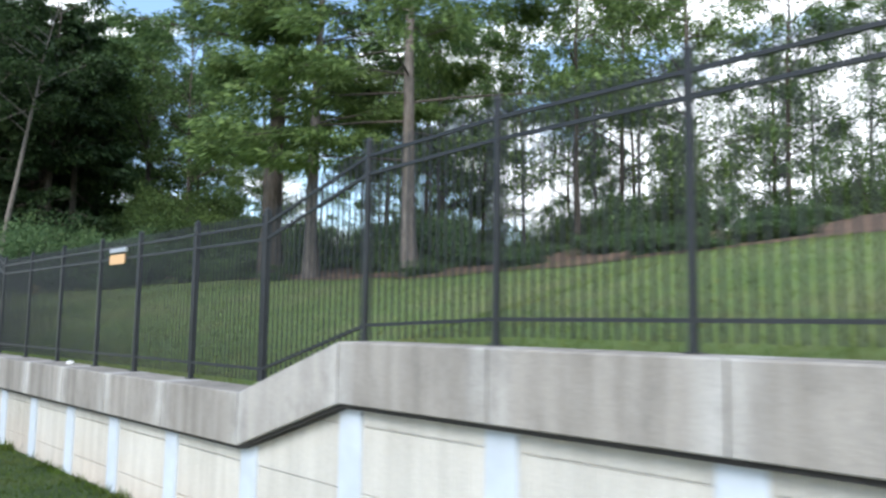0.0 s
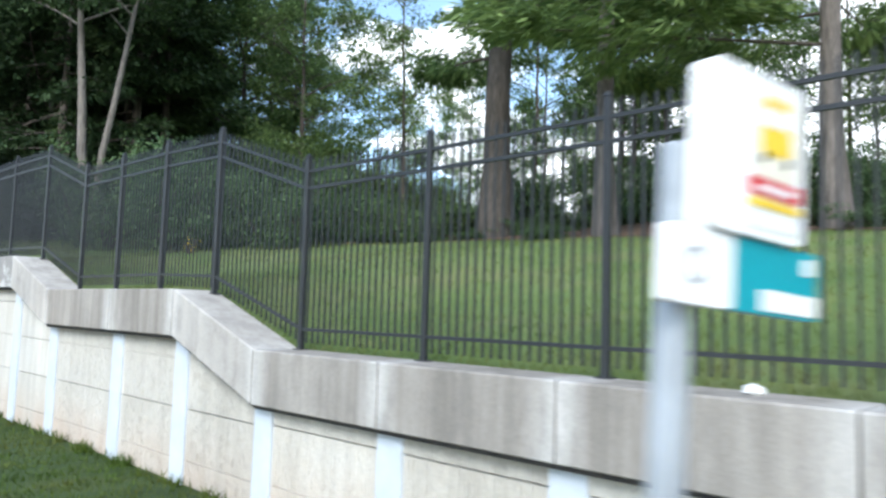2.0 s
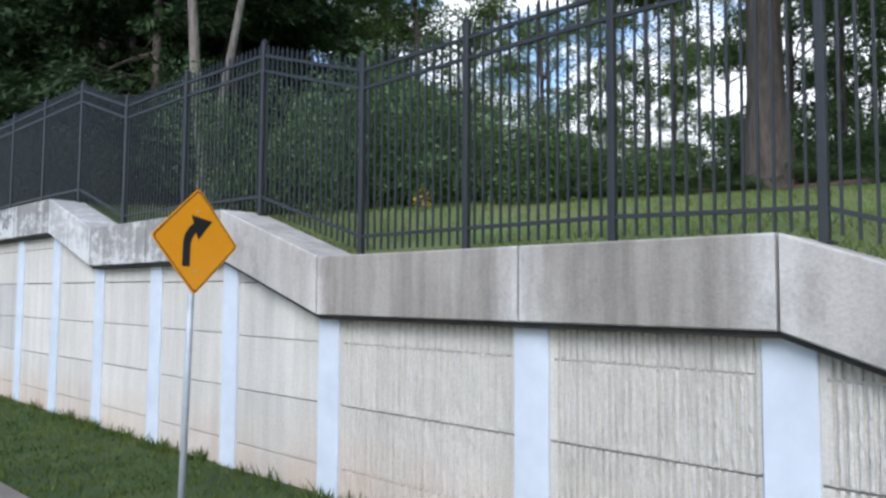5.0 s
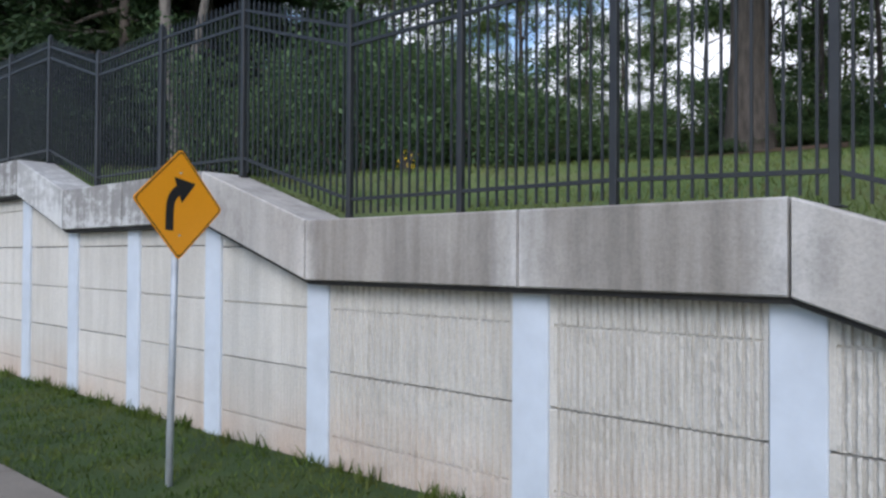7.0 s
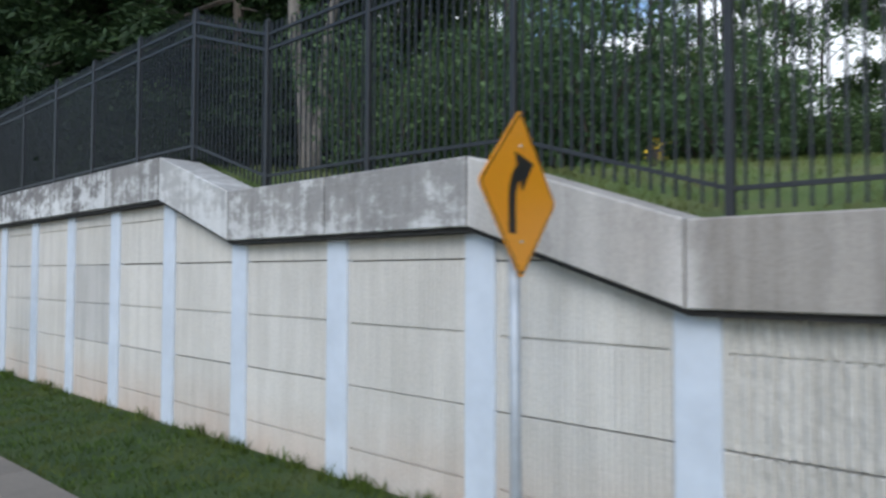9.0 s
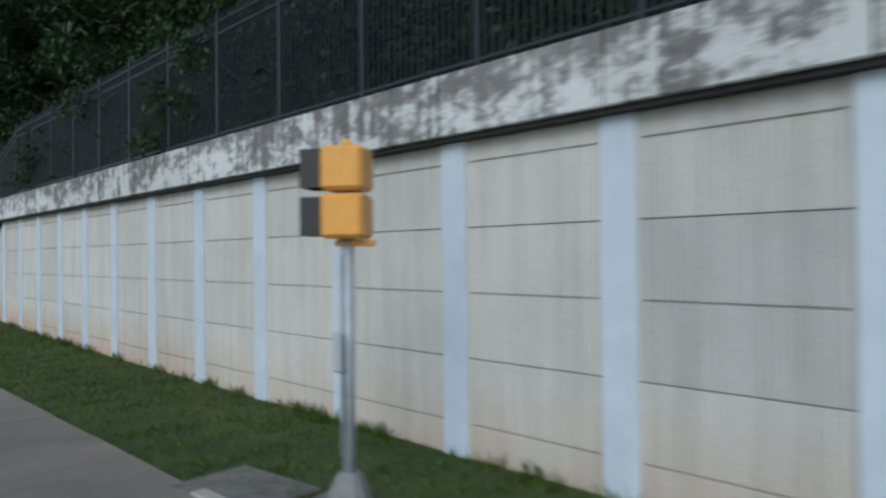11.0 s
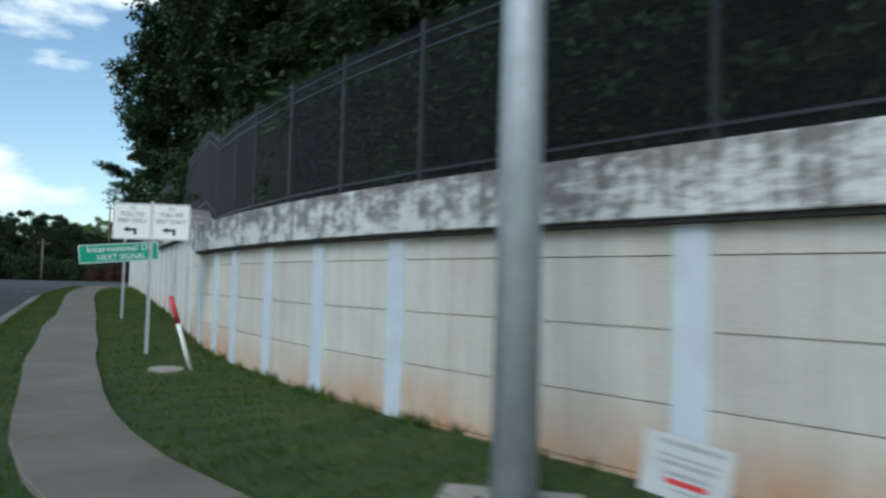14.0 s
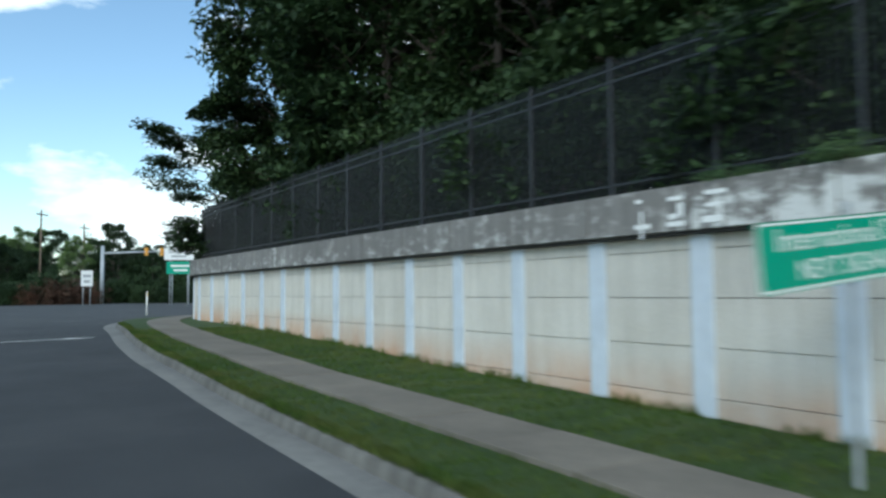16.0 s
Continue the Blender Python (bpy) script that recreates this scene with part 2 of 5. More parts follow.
def leaf_material(name, dark, light, trans=0.35, dry=None):
    m, nt, ln, b = material(name, 0.6)
    geo = nt.new("ShaderNodeNewGeometry")
    c = ramp(nt, ln, geo.outputs["Random Per Island"], [(0.0, dark), (0.75, light), (1.0, tuple(min(1, v * 1.35) for v in light))])
    info = nt.new("ShaderNodeObjectInfo")
    c = mixed(nt, ln, 1.0, c, ramp(nt, ln, info.outputs["Random"], [(0, (0.75, 0.8, 0.8)), (1, (1.1, 1.05, 0.95))]), "MULTIPLY")
    if dry:
        c = mixed(nt, ln, ramp(nt, ln, noise_tex(nt, ln, 0.8, 6, 0.65), [(0.44, (0, 0, 0)), (0.68, (0.75,) * 3)]), c, dry)
        c = mixed(nt, ln, 1.0, c, ramp(nt, ln, noise_tex(nt, ln, 3.5, 4, 0.6), [(0.3, (0.72,) * 3), (0.65, (1.12,) * 3)]), "MULTIPLY")
    ln.new(c, b.inputs["Base Color"])
    b.inputs["Specular IOR Level"].default_value = 0.25
    tr = nt.new("ShaderNodeBsdfTranslucent")
    ln.new(c, tr.inputs["Color"])
    mx = nt.new("ShaderNodeMixShader")
    mx.inputs[0].default_value = trans
    ln.new(b.outputs[0], mx.inputs[1])
    ln.new(tr.outputs[0], mx.inputs[2])
    ln.new(mx.outputs[0], nt["Material Output"].inputs["Surface"])
    return m


M_NEEDLE = leaf_material("pine_needles", (0.10, 0.165, 0.065), (0.23, 0.32, 0.12), 0.4)
M_LEAF = leaf_material("broad_leaves", (0.08, 0.135, 0.055), (0.17, 0.25, 0.09), 0.45)
# dark green leaves, with the shade inside the wood put into their colour
M_DARKLEAF = leaf_material("shaded_evergreen_leaves", (0.016, 0.034, 0.014), (0.040, 0.070, 0.027), 0.2)
M_MIDLEAF = leaf_material("conifer_leaves", (0.034, 0.062, 0.028), (0.085, 0.135, 0.055), 0.3)
M_RUSSET = leaf_material("russet_leaves", (0.055, 0.028, 0.02), (0.12, 0.065, 0.045), 0.3)
M_SHRUB = leaf_material("shrub_leaves", (0.07, 0.13, 0.06), (0.15, 0.225, 0.10), 0.4)
M_GRASS = leaf_material("grass_blades", (0.028, 0.062, 0.009), (0.078, 0.128, 0.020), 0.3, (0.14, 0.145, 0.040))
M_HILLGRASS = leaf_material("hill_grass_blades", (0.10, 0.165, 0.040), (0.178, 0.237, 0.075), 0.3, (0.25, 0.23, 0.105))


def bark_material(name, dark, light):
    m, nt, ln, b = material(name, 0.95)
    f = noise_tex(nt, ln, 3.0, 6, 0.7, (4, 4, 0.7), False)
    ln.new(ramp(nt, ln, f, [(0.35, dark), (0.65, light)]), b.inputs["Base Color"])
    bump(nt, ln, b, f, 0.8, 0.05)
    return m


M_BARK = bark_material("pine_bark", (0.085, 0.072, 0.064), (0.21, 0.18, 0.165))
M_BARK_FORK = bark_material("grey_bark", (0.10, 0.09, 0.08), (0.23, 0.205, 0.18))
M_BARK_DARK = bark_material("dark_bark", (0.05, 0.042, 0.036), (0.12, 0.10, 0.085))


# ---- mesh helpers ----
def mesh_object(name, verts, faces, mat, parent=None, smooth=False):
    me = bpy.data.meshes.new(name)
    me.from_pydata([tuple(v) for v in verts], [], faces)
    me.materials.append(mat)
    if smooth:
        me.polygons.foreach_set("use_smooth", [True] * len(me.polygons))
    me.update()
    ob = new(name, me)
    if parent is not None:
        ob.parent = parent
    return ob


def part(name, bm, mat, parent, label=""):
    me = bpy.data.meshes.new(name)
    bm.to_mesh(me)
    bm.free()
    me.materials.append(mat)
    ob = new(name, me)
    if parent is not None:
        ob.parent = parent
    return tagged(ob, label) if label else ob


def placed(name, me, parent, m):
    """A piece that shares its mesh with others."""
    ob = new(name, me)
    ob.parent = parent
    ob.matrix_basis = m
    return ob


def box_bm(x, y, z, bevel=0.0, at=(0, 0, 0), m=None):
    bm = bmesh.new()
    bmesh.ops.create_cube(bm, size=1)
    bmesh.ops.scale(bm, vec=(x, y, z), verts=bm.verts)
    if bevel:
        bmesh.ops.bevel(bm, geom=bm.edges[:], offset=bevel, segments=1, affect="EDGES")
    bmesh.ops.translate(bm, vec=at, verts=bm.verts)
    if m is not None:
        bmesh.ops.transform(bm, matrix=m, verts=bm.verts)
    return bm


def tube_bm(r0, r1, z0, z1, sides=12, at=(0, 0), caps=True):
    bm = bmesh.new()
    bmesh.ops.create_cone(bm, cap_ends=caps, segments=sides, radius1=r0, radius2=r1, depth=z1 - z0)
    bmesh.ops.translate(bm, vec=(at[0], at[1], (z0 + z1) / 2), verts=bm.verts)
    for f in bm.faces:
        f.smooth = len(f.verts) == 4
    return bm


def plate_bm(outline, thick, z=0.0):
    """A flat plate with the given outline in x and z, its front facing -y."""
    bm = bmesh.new()
    front = [bm.verts.new((x, -thick / 2 + z, y)) for x, y in outline]
    back = [bm.verts.new((x, thick / 2 + z, y)) for x, y in outline]
    bm.faces.new(front)
    bm.faces.new(back[::-1])
    n = len(outline)
    for i in range(n):
        bm.faces.new((front[i], back[i], back[(i + 1) % n], front[(i + 1) % n]))
    bmesh.ops.recalc_face_normals(bm, faces=bm.faces)
    return bm


def rounded(w, h, r, n=4, cx=0.0, cz=0.0):
    pts = []
    for sx, sz, a0 in ((1, 1, 0), (-1, 1, 90), (-1, -1, 180), (1, -1, 270)):
        for i in range(n + 1):
            a = radians(a0 + 90 * i / n)
            pts.append((cx + sx * (w / 2 - r) + r * math.cos(a), cz + sz * (h / 2 - r) + r * math.sin(a)))
    return pts


def text_part(name, words, size, mat, parent, at, width=0.0):
    """Lettering that lies on a plate facing -y; width squeezes or stretches it to fit."""
    cu = bpy.data.curves.new(name, "FONT")
    cu.body, cu.size, cu.align_x, cu.align_y, cu.extrude = words, size, "CENTER", "CENTER", 0.0015
    tmp = bpy.data.objects.new(name, cu)
    me = bpy.data.meshes.new_from_object(tmp)
    bpy.data.objects.remove(tmp)
    me.materials.clear()
    me.materials.append(mat)
    xs = [v.co.x for v in me.vertices]
    k = width / (max(xs) - min(xs)) if width else 1.0
    ob = new(name, me)
    ob.parent = parent
    ob.matrix_basis = Matrix.Translation(at) @ pose(0, 0, 0, 90) @ Matrix.Diagonal((k, 1, 1, 1))
    return ob


def thing(name, m, label, category, group=""):
    ob = new(name)
    ob.empty_display_size = 0.1
    ob.matrix_basis = m
    return tagged(ob, label, category, group)


# ---- the plan ----
# the wall runs along +y, then bends to the right; s is the length along it
HEAD_S = [-60, 61.0, 67.6, 69.7, 75.9, 82.5, 84.0, 90.0, 113.0, 127.0]
HEAD_A = [0, 0, 0.6, 3.2, 11.8, 18.6, 18.36, 16.19, 15.79, 84.0]
STEP = 0.25
S_GRID = np.arange(-60, 126 + STEP, STEP)
H_GRID = np.radians(np.interp(S_GRID, HEAD_S, HEAD_A))
X_GRID = 4.85 + np.concatenate([[0], np.cumsum(np.sin((H_GRID[1:] + H_GRID[:-1]) / 2) * STEP)])
Y_GRID = -60 + np.concatenate([[0], np.cumsum(np.cos((H_GRID[1:] + H_GRID[:-1]) / 2) * STEP)])


def wall_at(s, off=0.0):
    """x, y at length s along the coping's face, off metres behind it."""
    h = np.interp(s, S_GRID, H_GRID)
    return (float(np.interp(s, S_GRID, X_GRID) + off * np.cos(h)), float(np.interp(s, S_GRID, Y_GRID) - off * np.sin(h)))


def heading(s):
    return float(np.interp(s, S_GRID, H_GRID))


GROUND_Y = [-400, -20, 12, 24, 30, 36, 50, 56, 60, 64, 69, 74, 78, 82, 87, 92, 95, 99, 104, 110, 400]
GROUND_Z = [-0.2, -0.24, -0.27, -0.27, -0.28, -0.27, -0.25, -0.2, -0.1, 0.0, 0.03, 0.05, 0.12, 0.25, 0.43, 0.56, 0.63, 0.80, 0.92, 1.04, 1.4]


def ground_z(y):
    return float(np.interp(y, GROUND_Y, GROUND_Z))


# joints of the coping and pilasters, along s
JOINTS = [-5.75, -3.8, -1.85, 0.12, 2.09, 4.06, 6.04, 7.95, 9.97, 11.98, 13.9, 15.91, 17.88, 19.98, 21.94, 23.94, 26.58, 28.56, 30.58,
          32.56, 34.48, 36.38, 38.32, 40.27, 42.27, 44.27, 46.26, 48.26, 50.26, 52.12, 54.01, 55.93, 57.8, 59.72, 61.67, 63.62, 65.57,
          67.61, 69.72, 71.81, 73.84, 75.88, 77.47, 79.43, 81.3, 83.33, 85.27, 87.16, 89.11, 91.02, 92.96, 94.83]
while JOINTS[-1] < 123:
    JOINTS.append(JOINTS[-1] + 1.89)
ROW = 0.645                                    # a panel's height
# the underside of the coping: levels, with sloping bays between
COPE_S = [-60, 6.04, 7.95, 19.98, 21.94, 26.58, 28.56, 32.56, 34.48, 59.72, 61.67, 79.43, 81.3, 200]
COPE_B = [1.58, 1.58, 0.94, 0.94, 1.62, 1.62, 2.265, 2.265, 2.905, 2.905, 2.325, 2.325, 2.895, 2.895]
COPE_H = 0.61
COPE_D = 0.62


def cope_b(s):
    return float(np.interp(s, COPE_S, COPE_B))


def cope_t(s):
    return cope_b(s) + COPE_H


def curve_points(knots, step=1.0):
    """A smooth line through knots in the plan."""
    k = np.array(knots, float)
    d = np.concatenate([[0], np.cumsum(np.hypot(*np.diff(k, axis=0).T))])
    n = max(2, int(d[-1] / step))
    u = np.linspace(0, d[-1], n + 1)
    p = np.stack([np.interp(u, d, k[:, 0]), np.interp(u, d, k[:, 1])], -1)
    for _ in range(3):
        p[1:-1] = (p[:-2] + 2 * p[1:-1] + p[2:]) / 4
    return p


def side_of(p):
    """Unit vectors to the right of a line's run."""
    t = np.gradient(p, axis=0)
    t /= np.linalg.norm(t, axis=1)[:, None]
    return np.stack([t[:, 1], -t[:, 0]], -1)


WALK_R = curve_points([(2.85, -45), (2.85, 32), (2.75, 36), (2.6, 45), (2.5, 54), (2.42, 60), (2.3, 64.4), (2.06, 67.5), (1.98, 69.1), (2.28, 71.1), (2.78, 73.3),
                       (3.36, 75.2), (3.95, 77.6), (4.75, 79.8), (5.85, 83.8), (6.76, 86.6), (7.78, 90.2), (8.58, 92.8), (10.05, 97.9), (11.75, 103), (14.1, 109), (15.8, 112.6),
                       (18.2, 115.8), (22, 118.6), (42, 125), (70, 132)], 0.75)
KERB = curve_points([(0.9, -200), (0.9, 42), (0.6, 50), (0.2, 58), (-0.1, 66), (0.2, 72), (1.1, 75.6), (2.2, 79.6), (3.55, 83.9), (4.98, 88.5), (6.12, 92.3),
                     (7.68, 97.2), (8.7, 100.6), (10.35, 105), (12.2, 109.4), (13.6, 113), (15.0, 115.8), (17, 118.4), (22, 121), (42, 129), (80, 142), (200, 180)], 0.8)


# ---- ground, road, kerb, walk ----
def strip(name, line, offsets, heights, mat, label, parent=None):
    """A sheet swept along a line: offsets to its right, heights over the ground."""
    r = side_of(line)
    verts, faces = [], []
    n = len(offsets)
    for (x, y), (rx, ry) in zip(line, r):
        for o, h in zip(offsets, heights):
            px, py = x + rx * o, y + ry * o
            verts.append((px, py, ground_z(y) + h))
    for i in range(len(line) - 1):
        for j in range(n - 1):
            a = i * n + j
            faces.append((a, a + 1, a + n + 1, a + n))
    return tagged(mesh_object(name, verts, faces, mat, parent, True), label, kind="structure")


# one sheet to the horizon
gx = np.array([-2500, -900, -300, -120, -60, -30, -15, -8, 0, 5, 8, 15, 30, 60, 120, 300, 900, 2500], float)
gy = np.array([-2500, -900, -300, -120, -60, -20, 0, 12, 24, 27, 50, 56, 60, 64, 69, 74, 78, 82, 87, 92, 95, 110, 140, 200, 400, 900, 2500], float)
gv = [(x, y, ground_z(y) - 0.42) for y in gy for x in gx]
gf = [(j * len(gx) + i, j * len(gx) + i + 1, (j + 1) * len(gx) + i + 1, (j + 1) * len(gx) + i) for j in range(len(gy) - 1) for i in range(len(gx) - 1)]
tagged(mesh_object("ground", gv, gf, M_FAR), "rough green ground that reaches the horizon", kind="structure")

strip("road", KERB, (-30, -16, -6, -2, -0.47), (-0.22, -0.22, -0.22, -0.22, -0.22), M_ROAD, "worn dark grey asphalt road along the kerb")
far_v = [(-60, 112, ground_z(112) - 0.235), (-60, 160, ground_z(160) - 0.235), (140, 205, ground_z(205) - 0.235), (140, 158, ground_z(158) - 0.235), (19, 121, ground_z(121) - 0.235)]
tagged(mesh_object("road", far_v, [(0, 4, 3, 2, 1)], M_ROAD), "asphalt of the crossing road", kind="structure")
strip("kerb_gutter", KERB, (-0.60, -0.59, -0.15), (-0.24, -0.212, -0.205), M_GUTTER, "grey concrete gutter pan along the kerb")
strip("kerb", KERB, (-0.16, -0.155, -0.13, -0.115, -0.02, 0.0), (-0.24, -0.19, -0.085, -0.068, -0.05, -0.30), M_KERB, "stained concrete kerb half hidden by the grass")

# turf between kerb and wall: one sheet per stretch, from the kerb to under the wall
tv, tf = [], []
T_N = 8
t_s = np.arange(-55, 122, 1.0)
for s in t_s:
    bx, by = wall_at(s, 0.35)
    d = np.hypot(KERB[:, 0] - bx, KERB[:, 1] - by)
    i = int(d.argmin())
    ax, ay = KERB[i]
    for j in range(T_N + 1):
        f = j / T_N
        x, y = ax + (bx - ax) * f, ay + (by - ay) * f
        tv.append((x, y, ground_z(y) - 0.055 * (1 - f) + 0.012 * noise.noise((x * 0.9, y * 0.9, 0))))
for i in range(len(t_s) - 1):
    for j in range(T_N):
        a = i * (T_N + 1) + j
        tf.append((a, a + 1, a + T_N + 2, a + T_N + 1))
tagged(mesh_object("ground_verge", tv, tf, M_TURF, None, True), "mown green grass verge beside the walk", kind="structure")

# the hill behind the wall
TREE_BASE = 3.7


def hill_z(s, off):
    """Height of the lawn behind the wall."""
    t = cope_t(s) - 0.1
    top = np.interp(s, [-60, 4, 16, 32, 40, 60, 126], [4.6, 4.15, 3.75, 4.1, 4.8, 5.0, 5.2])
    f = np.clip((off - 0.5) / 10.0, 0, 1)
    f = 0.75 * f + 0.25 * math.sin(f * math.pi / 2)
    z = t + (top - t) * f + np.interp(off, [10.5, 16, 26, 60], [0, 1.15, 1.9, 3.0])
    return float(z + 0.06 * noise.noise((s * 0.35, off * 0.35, 3.0)))


h_off = [0.4, 0.75, 1.3, 2, 3, 4, 5, 6.5, 8, 9.5, 11, 13, 16, 20, 26, 34, 60, 90]
hv, hf = [], []
h_s = [s for s in np.arange(-55, 82, 1.0)]
for s in h_s:
    for o in h_off:
        x, y = wall_at(s, o)
        if o > 11 and s > 60:
            x, y = wall_at(60, o)
            y += (s - 60) * 1.0
        hv.append((x, y, hill_z(s, o) if o < 80 and h_s[0] < s else -0.6))
nh = len(h_off)
for i in range(len(h_s) - 1):
    for j in range(nh - 1):
        a = i * nh + j
        hf.append((a, a + 1, a + nh + 1, a + nh))
tagged(mesh_object("ground_hill", hv, hf, M_HILL, None, True), "sloping green lawn behind the fence", kind="structure")
h2_off = [0.4, 1.0, 2.0, 3.5, 5.5, 8.0, 14.0]
hv, hf = [], []
h_s2 = list(np.arange(81, 124, 1.0))
for s in h_s2:
    for o in h2_off:
        hv.append((*wall_at(s, o), hill_z(s, o) if o < 10 else 0.2))
for i in range(len(h_s2) - 1):
    for j in range(len(h2_off) - 1):
        a = i * len(h2_off) + j
        hf.append((a, a + 1, a + len(h2_off) + 1, a + len(h2_off)))
tagged(mesh_object("ground_bank", hv, hf, M_MULCH, None, True), "shaded leaf-strewn bank under the trees", kind="structure")

# bed of pine straw under the trees at the top of the lawn
bv, bf = [], []
b_s = list(np.arange(-40, 46, 1.0))
for s in b_s:
    lo = 9.6 + 1.1 * noise.noise((s * 0.25, 5.0, 0)) + float(np.interp(s, [-40, 5, 12, 30, 45], [-0.5, 0.4, -0.2, 1.2, 1.0]))
    for o in (lo, lo + 1.5, 13.0, 16.0, 20.0, 26.0, 34.0):
        bv.append((*wall_at(s, o), hill_z(s, o) + 0.03))
for i in range(len(b_s) - 1):
    for j in range(6):
        a = i * 7 + j
        bf.append((a, a + 1, a + 8, a + 7))
tagged(mesh_object("ground_mulch", bv, bf, M_MULCH, None, True), "red-brown pine straw under the trees", kind="structure")

# sidewalk slabs
def walk_w(y):
    return float(np.interp(y, [60, 68, 73, 76, 80, 84, 88, 100], [1.35, 1.22, 1.05, 1.15, 1.25, 1.28, 1.14, 1.2]))


paving = tagged(new("pavement"), "light grey concrete sidewalk in square slabs", kind="structure")
wr = side_of(WALK_R)
for i in range(0, len(WALK_R) - 2, 2):
    a, b = WALK_R[i], WALK_R[i + 2]
    ra, rb = wr[i], wr[i + 2]
    t = (b - a) / np.linalg.norm(b - a)
    g = 0.03 if 70.2 < a[1] < 71.7 else 0.008
    q = [a + t * g, b - t * g, b - t * g - rb * walk_w(b[1]), a + t * g - ra * walk_w(a[1])]
    ctr = sum(q) / 4
    z = [ground_z(p[1]) + 0.012 + random.uniform(-0.006, 0.006) for p in q]
    c0 = np.array([ctr[0], ctr[1], min(z)])
    vs = [(p[0] - c0[0], p[1] - c0[1], zz - c0[2]) for p, zz in zip(q, z)]
    inn = []
    for (x, y, zz) in vs:
        inn.append((x * 0.988, y * 0.988, zz + 0.006))
    low = [(x, y, zz - 0.1) for x, y, zz in vs]
    ob = mesh_object("slab", inn + vs + low, [(0, 3, 2, 1)] + [((k + 1) % 4, k, 4 + k, 4 + (k + 1) % 4) for k in range(4)] + [(4 + (k + 1) % 4, 4 + k, 8 + k, 8 + (k + 1) % 4) for k in range(4)], M_WALK, paving)
    ob.location = c0
bed = strip("pavement_bed", WALK_R, (-1.0, 0.0), (0.0, 0.0), M_KERB, "dark joint under the sidewalk slabs")


# ---- retaining wall ----
wall = tagged(new("wall_retaining"), "precast concrete panel retaining wall with pale blue pilasters and a heavy coping", kind="structure")


def panel_mesh(h, w, mat, splash=None, lid=None, field=None, broken=False):
    """A cast panel, front facing -x: a plain rim round close-set broken ribs, two fields with a groove between them."""
    verts, faces = [], []
    rim, n = 0.12, 28
    e = 0.012 if broken else 0.006
    r = random.Random(int(h * 100) + int(w * 100))
    ys = [(-w / 2, e * 1.2, 0), (-w / 2 + e, 0.0, 0), (-w / 2 + rim, 0.0, 0)]
    p = (w - 2 * rim) / n
    for i in range(n):
        y = -w / 2 + rim + i * p
        d = (0.027 if broken else 0.007) * r.uniform(0.8, 1.15)
        ys += [(y + p * 0.10, d, 1), (y + p * 0.42, d, 1), (y + p * 0.58, 0.0, 1), (y + p * 0.96, 0.0, 1)]
    ys += [(w / 2 - rim, 0.0, 0), (w / 2 - e, 0.0, 0), (w / 2, e * 1.2, 0)]
    g = field if field is not None else 0.0
    zs = [(-h / 2, e, 0), (-h / 2 + e, 0.0, 0), (g - 0.011, 0.0, 0), (g - 0.008, 0.028, 1), (g + 0.008, 0.028, 1), (g + 0.011, 0.0, 0), (h / 2 - e, 0.0, 0), (h / 2, e, 0)]
    if broken:
        zs = sorted(zs + [(z, 0.0, 0) for z in np.arange(-h / 2 + 0.05, h / 2 - 0.03, 0.055) if abs(z - g) > 0.03], key=lambda v: v[0])
    for z, dz, groove in zs:
        for y, dx, rib in ys:
            zz = z if lid is None else min(z, lid[0] + (lid[1] - lid[0]) * (y / w + 0.5))
            q = max(dz if (rib or not groove) else 0.0, dx)
            verts.append((q + (r.uniform(0, 0.011 if broken else 0.003) if rib else 0.0), y + (r.uniform(-0.003, 0.003) if rib and broken else 0.0), zz))
    m = len(ys)
    rows = len(zs)
    for j in range(rows - 1):
        for i in range(m - 1):
            a = j * m + i
            faces.append((a, a + m, a + m + 1, a + 1))
    k = len(verts)
    ta, tb = (h / 2, h / 2) if lid is None else (min(h / 2, lid[0]), min(h / 2, lid[1]))
    verts += [(0.1, -w / 2, -h / 2), (0.1, w / 2, -h / 2), (0.1, w / 2, tb), (0.1, -w / 2, ta)]
    t0 = (rows - 1) * m
    faces += [(0, m - 1, k + 1, k), (t0 + m - 1, t0, k + 3, k + 2), (t0, 0, k, k + 3), (m - 1, t0 + m - 1, k + 2, k + 1), (k, k + 1, k + 2, k + 3)]
    me = bpy.data.meshes.new("panel")
    me.from_pydata(verts, [], faces)
    me.materials.append(mat)
    if splash is not None:
        at = me.attributes.new("splash", "FLOAT", "POINT")
        at.data.foreach_set("value", [float(splash[1] * (1 - (v[2] + h / 2 + splash[0]) / 0.75)) for v in verts])
    me.update()
    return me


PANELS = {}
RECAST = 37.35                                  # a panel cast again in darker concrete
ROW_Z = [-0.575 + 2 * ROW * i for i in range(3)]
PIL_W, PIL_OFF, PAN_OFF = 0.34, 0.165, 0.20


def shared_panel(h, w, over, soil, field, broken):
    """over: the panel's foot above the ground; soil: how red its foot is; field: where its groove lies."""
    low = over < 0.7
    key = (round(h, 2), round(w, 2), round(over / 0.12) if low else 0, soil if low else 0, low, round(field, 2), broken)
    if key not in PANELS:
        PANELS[key] = panel_mesh(key[0], key[1], M_PANEL_LOW if low else M_PANEL, (key[2] * 0.12, soil) if low else None, None, field, broken)
    return PANELS[key]


